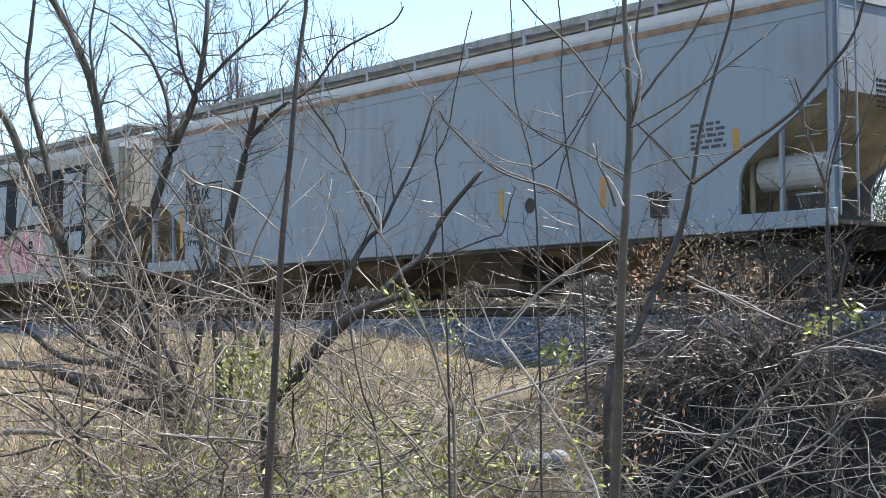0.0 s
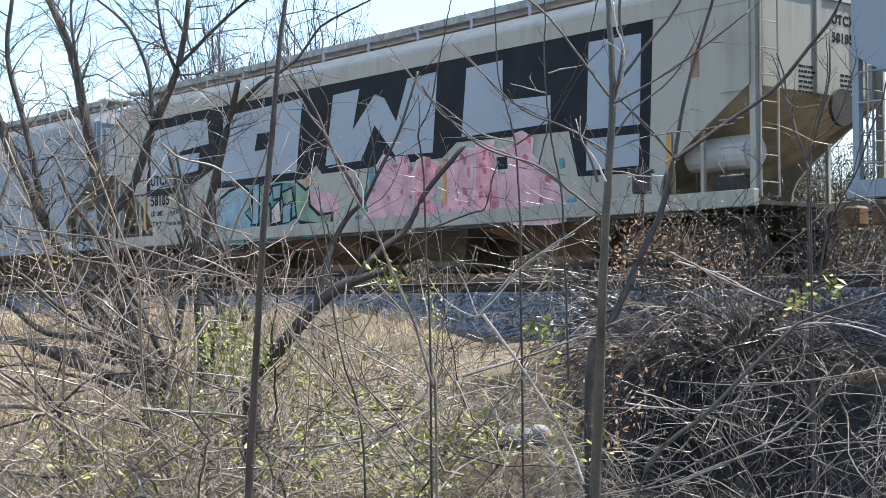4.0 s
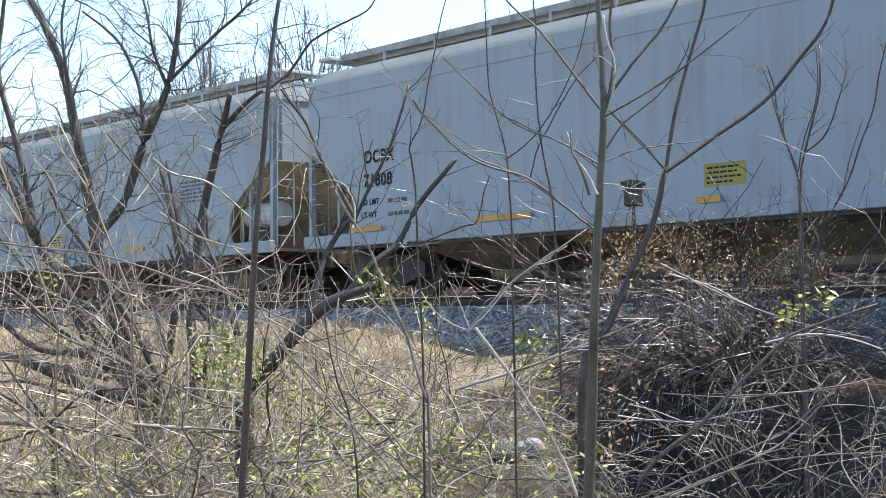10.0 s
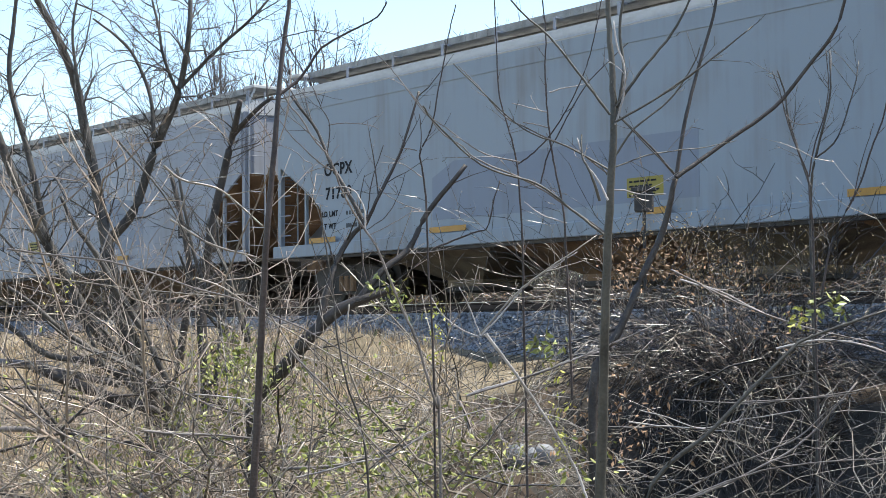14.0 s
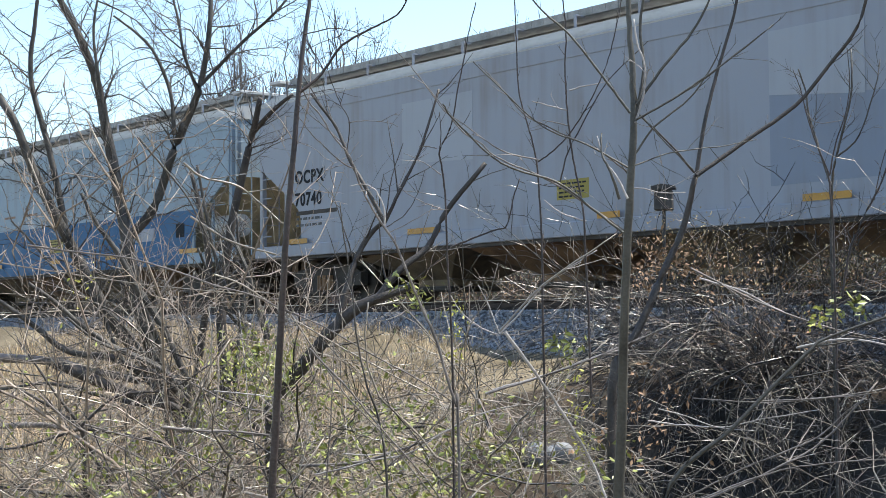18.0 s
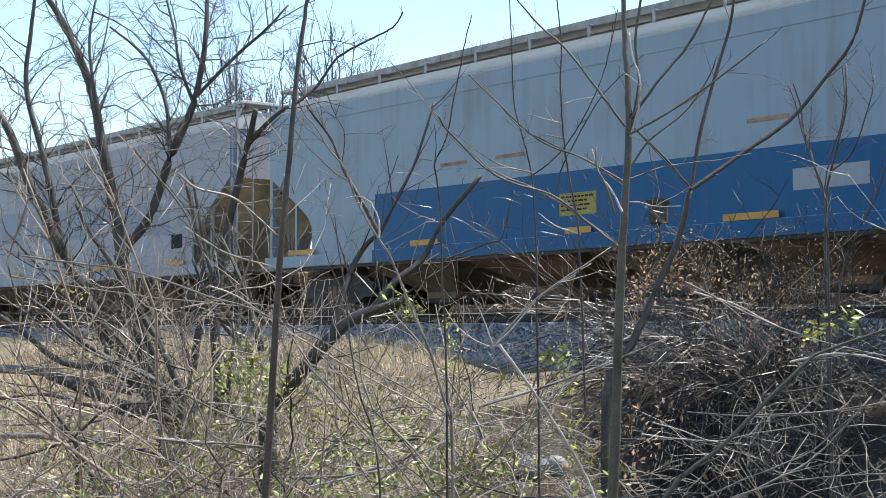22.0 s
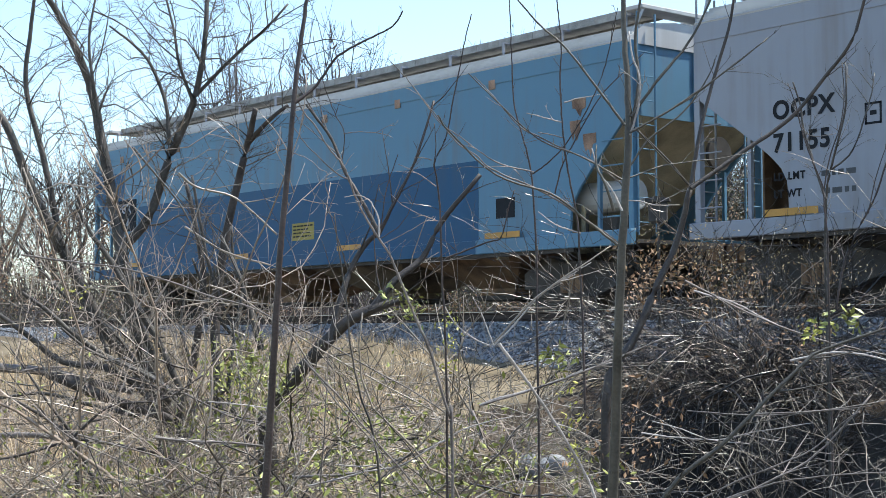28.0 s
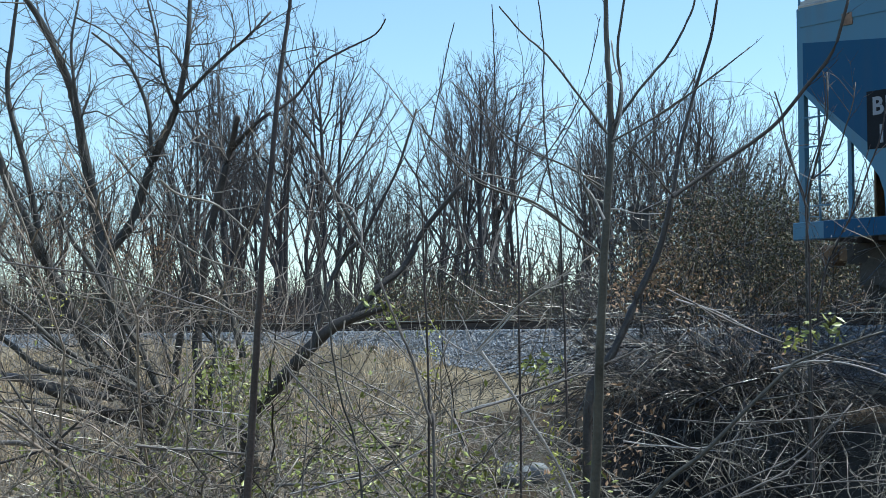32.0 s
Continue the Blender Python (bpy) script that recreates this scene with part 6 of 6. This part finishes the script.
def build_brush():
    rng = np.random.default_rng(42)
    pale = "dense brown leafless shrub with arching twigs"
    zones = [  # bearings, distances, count, heights, material, label, droop, thickness
        (-17, -6, 9.5, 14, 18, 1.4, 2.3, M_BRAMBLE, pale, 0.12, 0.0055),
        (-7, 4, 8.5, 14, 16, 0.8, 1.6, M_TWIG, "low pale leafless shrub in dry grass", 0.2, 0.006),
        (-17.5, -2.5, 17, 24, 26, 0.8, 1.3, M_BRAMBLE, "low dark brush at the foot of the ballast", 0.14, 0.006),
        # Brambles to the right use the cane colour darkened in place of shade.
        (7, 17, 15.6, 19.8, 30, 1.6, 2.4, M_SHADECANE, "tangled brown bramble below the track", 0.2, 0.005),
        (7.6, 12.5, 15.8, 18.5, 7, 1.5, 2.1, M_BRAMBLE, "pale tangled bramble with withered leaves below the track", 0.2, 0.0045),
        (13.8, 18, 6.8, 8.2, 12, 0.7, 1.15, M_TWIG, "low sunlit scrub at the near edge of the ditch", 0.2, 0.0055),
        (13.2, 18, 14.4, 16.2, 9, 0.7, 1.2, M_SHADECANE, "low shaded bramble on the bank of the ditch", 0.2, 0.006),
        (-17, 3.5, 6.5, 9.5, 6, 0.7, 1.1, M_TWIG, "low scrubby shrub with bare pale twigs", 0.22, 0.0065),
    ]
    for b0, b1, d0, d1, n, h0, h1, mat, label, droop, thick in zones:
        pool = cane_pool(rng, 40, droop, 6.0, thick)
        for _ in range(n):
            x, y = spot(rng.uniform(b0, b1), rng.uniform(d0, d1))
            if y > 14.3:
                y = 14.3 - rng.uniform(0, 1.5)
            if d0 > 15 and b0 > 6:
                y = max(y, 13.1 + rng.uniform(0, 0.4))
            bare_shrub(x, y, rng.uniform(h0, h1), int(rng.integers(10, 16)), rng, mat, label, pool)
    pool = cane_pool(rng, 24, 0.05, 7.0, 0.004)
    for _ in range(24):
        x, y = spot(rng.uniform(8, 16), 1)
        k = (TRACK_Y + rng.uniform(3.6, 5.5)) / y
        bare_shrub(x * k, y * k, rng.uniform(2.6, 3.8), 12, rng, M_SHADECANE, "tall brown leafless thicket beyond the track", pool)


build_brush()


def build_thicket():
    """Loose dead canes leaning and lying through one another in every direction."""
    rng = np.random.default_rng(77)
    for label, mat, n, b0, b1, d0, d1, l0, l1, up, t0, t1, thick in (
            ("loose grey dead twigs tangled across the slope", M_TWIG, 330, -17.5, 3.2, 6.8, 13.0, 0.7, 1.9, 0.8, 30, 100, 1.35),
            ("loose brown dead canes tangled below the track", M_SHADECANE, 150, 6, 17.5, 15.2, 18.5, 0.8, 2.0, 1.3, 35, 100, 1.2),
            ("pale dead canes leaning over the dark ditch", M_TWIG, 60, 10.5, 18, 6.2, 9, 0.9, 2.2, 0.9, 55, 98, 0.6),
            ("long brown canes leaning between the grey trees", M_BRAMBLE, 120, -17.5, -4.0, 8.5, 13, 0.9, 2.0, 2.0, 25, 95, 1.1),
            ("tangled shaded brambles on the far bank of the ditch", M_SHADECANE, 120, 12.5, 18, 10.5, 15.0, 0.7, 1.8, 0.8, 30, 100, 1.2)):
        paths = []
        for _ in range(n):
            x, y = spot(rng.uniform(b0, b1), rng.uniform(d0, d1))
            if y > 14.4:
                continue
            z = float(ground_z(np.array(x), np.array(y))) + up * rng.uniform(0, 1) ** 1.5
            az, tilt = rng.uniform(0, 2 * math.pi), radians(rng.uniform(t0, t1))
            d = (math.cos(az) * math.sin(tilt), math.sin(az) * math.sin(tilt), math.cos(tilt))
            ln = rng.uniform(l0, l1)
            p = twig_path(rng, (x, y, z - 0.02), d, ln, 9, rng.choice((0.10, 0.18, 0.28)), rng.uniform(-0.08, 0.05))
            r = (0.0022 + 0.0055 * rng.uniform(0, 1) ** 3) * thick * (0.75 + 0.2 * ln)
            paths.append((p, r, r * 0.45))
            side_twigs(rng, len(paths) - 1, 5.0, 0.4, paths, depth=0, spread=0.8, lift=0.02)
        ob = mesh_object("dead_brush", *tubes(paths, 3), mat, smooth=True)
        tagged(ob, label, "brush", kind="stuff")


build_thicket()


def build_grass():
    rng = np.random.default_rng(7)
    n = 70000
    b, d = rng.uniform(-18, 16, n), np.sqrt(rng.uniform(7.0 ** 2, 34 ** 2, n))
    a = np.radians(51.5 - b)
    x, y = -np.sin(a) * d, np.cos(a) * d
    patch = np.sin(x * 0.8 + 1) * np.sin(y * 1.1) + 0.6 * np.sin(x * 2.3 + y * 1.7)
    keep = (y < 15.1) & (patch - 0.25 + rng.normal(0, 0.6, n) + np.interp(b, [-18, -2, 0.5, 2.2, 18], [0.35, 0.1, -0.8, -2.6, -2.6]) + np.where((b > -6) & (d < 11.5), -1.3, 0.0) + np.interp(d, [8, 12.5, 15.5, 40], [-0.1, -0.1, 0.4, 0.5]) > -0.3)
    x, y = x[keep], y[keep]
    n = len(x)
    z = ground_z(x, y) - 0.01
    az, ln = rng.uniform(0, 2 * math.pi, n), rng.uniform(0.10, 0.36, n)
    lean = rng.uniform(0.4, 1.5, n)
    w = rng.uniform(0.003, 0.007, n)
    out = np.stack([np.cos(az), np.sin(az), np.zeros(n)], -1)
    perp = np.stack([-np.sin(az), np.cos(az), np.zeros(n)], -1)
    p0 = np.stack([x, y, z], -1)
    up = np.array([0, 0, 1.0])
    p1 = p0 + (out * 0.35 * lean[:, None] + up) * (ln * 0.5)[:, None]
    p2 = p1 + (out * 1.1 * lean[:, None] + up * (1.0 - 0.7 * lean[:, None])) * (ln * 0.5)[:, None]
    v = np.stack([p0 - perp * w[:, None], p0 + perp * w[:, None], p1 - perp * w[:, None] * 0.8, p1 + perp * w[:, None] * 0.8, p2], 1)
    i = 5 * np.arange(n)
    quads = np.stack([i, i + 1, i + 3, i + 2], -1).tolist()
    tris = np.stack([i + 2, i + 3, i + 4], -1).tolist()
    ob = mesh_object("dry_grass", v.reshape(-1, 3).tolist(), quads + tris, M_STRAW)
    tagged(ob, "matted straw-coloured dead grass on the slope", "grass", kind="stuff")


build_grass()


def leaf_stuff(name, label, mat, clumps, seed, size=0.03, rich=1.5):
    """Small leaves in loose clumps: (bearing, distance, height, radius, count)."""
    rng = np.random.default_rng(seed)
    verts, faces = [], []
    for b, d, h, rad, n in clumps:
        x, y = spot(b, d)
        for _ in range(int(n * rich)):
            c = np.array([x, y, h]) + rng.normal(0, rad * 0.8, 3) * (1, 1, 0.8)
            q = rng.normal(0, 1, 3)
            q /= np.linalg.norm(q)
            r = np.cross(q, rng.normal(0, 1, 3))
            r /= np.linalg.norm(r)
            nn = np.cross(q, r)
            s = size * rng.uniform(0.5, 1.3)
            k = len(verts)
            verts += [c - q * s, c + r * s * 0.42 + nn * s * 0.12, c + q * s, c - r * s * 0.42 + nn * s * 0.12]
            faces += [(k, k + 1, k + 2), (k, k + 2, k + 3)]
    ob = mesh_object(name, [tuple(v) for v in verts], faces, mat)
    tagged(ob, label, "leaves", kind="stuff")


leaf_stuff("vine_leaves", "small fresh green leaves on vines in the brush", M_GREEN, [
    (-3.0, 9.5, 0.9, 0.3, 200), (1.5, 9.5, 0.8, 0.3, 200), (-6.8, 11, 1.2, 0.25, 160), (-1.0, 9, 0.7, 0.3, 200), (-11, 10, 0.6, 0.3, 120),
    (-8.3, 11, 1.35, 0.16, 60), (-7.0, 10.5, 1.42, 0.14, 70), (-6.2, 10.5, 1.2, 0.12, 40), (-1.5, 10, 1.82, 0.10, 45), (-1.0, 10, 1.78, 0.08, 30),
    (4.7, 8, 1.45, 0.07, 30), (4.3, 8, 1.50, 0.05, 14), (14.4, 8, 1.66, 0.07, 26), (15.4, 8, 1.68, 0.06, 26), (-4.0, 10, 0.75, 0.25, 120), (-2.0, 10.5, 0.65, 0.3, 130),
    (0.5, 10, 0.72, 0.25, 110), (2.5, 11, 0.6, 0.25, 90), (-12.5, 11, 0.75, 0.25, 70), (-5.5, 12, 1.15, 0.25, 70), (-14, 10, 0.6, 0.2, 50),
    (-7.1, 11.5, 1.35, 0.2, 260), (-6.3, 11, 1.12, 0.25, 260), (-8.6, 11, 0.85, 0.25, 240), (-9.8, 10, 0.6, 0.3, 240), (-4.5, 9, 0.6, 0.3, 220), (0.0, 8.6, 0.55, 0.3, 220), (-12.8, 9, 0.5, 0.3, 180),
    (5.6, 8.6, 0.8, 0.2, 60), (-2.8, 12, 0.9, 0.4, 200), (-15.5, 11, 0.9, 0.4, 160)], 61, 0.027, 1.0)
leaf_stuff("yellow_vine_leaves", "yellow-green young leaves climbing thin stems", M_YELLOW, [
    (4.9, 8, 1.15, 0.05, 14), (4.9, 8, 1.30, 0.05, 12), (5.0, 8, 1.0, 0.05, 14), (5.2, 8.2, 0.9, 0.06, 12), (0.4, 10, 1.7, 0.05, 20), (0.3, 10, 1.55, 0.05, 24), (0.4, 10, 1.4, 0.05, 20),
    (13.9, 8, 1.62, 0.05, 20), (-13.6, 11, 1.9, 0.1, 16), (2.5, 10, 0.8, 0.15, 40), (-8.5, 11, 1.2, 0.2, 40)], 62, 0.017)
leaf_stuff("withered_leaves", "withered brown leaves caught in the brambles", M_DEADLEAF, [
    (8.0, 12, 2.15, 0.14, 90), (9.3, 12, 2.1, 0.18, 110), (10.8, 12.5, 2.0, 0.2, 90), (7.6, 11.5, 1.9, 0.12, 60), (6.8, 9, 0.9, 0.2, 70), (7.5, 9.5, 1.1, 0.2, 60), (12.5, 12, 1.7, 0.3, 80)], 63, 0.024)


leaf_stuff("tan_leaves", "tan withered leaves thick in the brambles below the track", M_TANLEAF, [
    (8.4, 14.5, 2.45, 0.22, 160), (9.6, 14.5, 2.40, 0.26, 200), (10.8, 14.8, 2.35, 0.26, 200), (12.2, 15, 2.3, 0.28, 180), (13.6, 15, 2.35, 0.3, 160), (15.2, 15, 2.25, 0.3, 140), (9.0, 14, 2.1, 0.25, 120), (11.5, 14, 2.0, 0.3, 120),
    (-9.0, 11, 1.5, 0.4, 60), (-4.0, 11.5, 1.2, 0.4, 70), (1.0, 12, 1.0, 0.4, 60)], 67, 0.014, 0.7)
leaf_stuff("evergreen_brush", "dark olive leaves of bushes along the edge of the woods", M_OLIVELEAF, [
    (-16.0, 47, 2.4, 1.1, 1400), (-14.5, 46, 3.2, 1.1, 1600), (-13.2, 45, 2.6, 1.0, 1400), (10.9, 28.3, 2.6, 0.8, 1400), (12.2, 28, 2.4, 0.8, 1400), (13.6, 27.6, 3.6, 0.7, 1400), (15.4, 27, 3.3, 0.8, 1400),
    (-12.0, 42, 2.6, 0.9, 1400), (-10.5, 41, 3.2, 0.8, 1400), (-7.5, 40, 2.4, 0.8, 1000), (-1.2, 37, 2.7, 0.8, 1400), (0.6, 36, 2.4, 0.7, 1200), (2.2, 36, 2.6, 0.7, 1000), (4.6, 33, 2.6, 0.6, 1000),
    (9.0, 29, 2.8, 0.7, 1400), (10.4, 28.5, 3.6, 0.8, 1800), (11.6, 28, 3.9, 0.8, 1800), (12.8, 28, 3.2, 0.8, 1600), (14.5, 27, 2.8, 0.8, 1600), (16.2, 27, 2.8, 0.8, 1400)], 64, 0.036)
leaf_stuff("withered_bush_leaves", "brown withered leaves of bushes along the edge of the woods", M_DEADLEAF, [
    (-17.2, 48, 4.8, 0.9, 900), (-15.6, 48, 5.0, 0.9, 900), (-14.0, 47, 4.7, 0.9, 900), (-12.4, 46, 4.9, 0.9, 900), (-10.8, 45, 4.6, 0.9, 800), (-9.4, 44, 4.3, 0.9, 700), (-17, 46, 3.2, 1.0, 900), (-15.5, 46, 3.6, 1.0, 900), (-14.0, 45, 3.0, 1.0, 900), (-12.5, 44, 3.6, 1.0, 900), (-9.5, 41, 3.0, 1.0, 800), (-8.0, 41, 2.6, 0.9, 700), (-11.0, 42, 2.4, 0.9, 800), (-6.5, 40, 2.2, 0.8, 800), (0.0, 36, 2.2, 0.9, 1000), (3.5, 34, 2.3, 0.8, 800),
    (9.8, 28.5, 3.2, 0.8, 1200), (11.2, 28, 3.4, 0.9, 1400), (13.5, 28, 2.8, 0.9, 1200), (15.5, 27, 2.5, 0.9, 1000)], 65, 0.034)


# ---- small things by the track ----
def build_small():
    rng = random.Random(8)
    x, y = spot(8.3, 19.0)
    z = float(ground_z(np.array(x), np.array(y)))
    post = tagged(new("trackside_box"), "weathered grey metal box on a thin post beside the track", "signal box")
    post.location, post.rotation_euler = (x, y, z - 0.14), (0, 0, radians(38))
    bm = bmesh.new()
    rod(bm, (0, 0, -0.1), (0, 0, 2.1), 0.022, 8)
    part("post", bm, M_BOX, post)
    part("housing", boxed(-0.115, 0.115, -0.10, 0.10, 2.03, 2.29, bevel=0.012), M_BOX, post)
    lid = part("lid", prism([(-0.15, 2.28), (0.15, 2.30), (0.15, 2.33), (-0.03, 2.36), (-0.15, 2.33)], -0.13, 0.13), M_BOX, post, "sloping lid")
    for (b, d, r, sq) in ((4.35, 13.3, 0.115, 0.9), (3.5, 13.0, 0.15, 0.75)):
        x, y = spot(b, d)
        bm = bmesh.new()
        bmesh.ops.create_icosphere(bm, subdivisions=3, radius=r)
        for v in bm.verts:
            v.co *= 1 + 0.18 * noise.noise(v.co * 9 + Vector((b, d, 0)))
            v.co.z *= sq
        ob = part("boulder", bm, M_STONE, label="pale rounded boulder lying in the brush", smooth=True)
        tagged(ob, category="rock")
        ob.location = (x, y, float(ground_z(np.array(x), np.array(y))) + r * 0.5)
    for b, y, h in ((6.2, 16.0, 0.34), (-2.0, 15.3, 0.24)):
        d = y / math.cos(radians(51.5 - b))
        x = spot(b, d)[0]
        bm = bmesh.new()
        box(bm, -0.07, 0.07, -0.06, 0.06, -0.1, h, bevel=0.02)
        for v in bm.verts:
            v.co.x += 0.25 * max(0, v.co.z)
        ob = tagged(part("stub_post", bm, M_TIE), "short dark weathered stub post in the ballast", "post")
        ob.location = (x, y, float(ground_z(np.array(x), np.array(y))))


build_small()


def motions():
    times = [0, 2, 4, 6, 8, 10, 12, 14, 16, 18, 20, 22, 24, 26, 28, 30, 32]
    gone = {t: travel(t) for t in times}
    for car, mid in CARS:
        walk(car, [(t, pose(mid + gone[t], TRACK_Y, RAIL_Z)) for t in times])
    # wheels turn while their car is in sight
    fine = np.linspace(0, 32, 641)
    way = np.array([travel(t) for t in fine])
    step = 0.457 * radians(80)
    for truck, wheels in TRUCKS:
        start = [mid for car, mid in CARS if car == truck.parent][0] + truck.location.x
        seen = fine[(way + start > -42) & (way + start < 4)]
        t0, t1 = (float(seen[0]), float(seen[-1])) if len(seen) else (0.0, 0.0)
        s0, s1 = float(np.interp(t0, fine, way)), float(np.interp(t1, fine, way))
        stops = [(float(np.interp(s, way, fine)), s - s0) for s in np.arange(s0, s1, step)] if s1 > s0 else []
        for w in wheels:
            rows, last = [], -1.0
            if not stops or stops[0][0] > 0.1:
                rows.append((0.0, pose(w["x"], 0, 0.457)))
                last = 0.0
            for t, s in stops:
                if t - last > 0.02 and t < 31.97:
                    rows.append((t, pose(w["x"], 0, 0.457) @ pose(0, 0, 0, 0, math.degrees(s / 0.457), 0)))
                    last = t
            rows.append((32.0, rows[-1][1]))
            walk(w, rows)


motions()
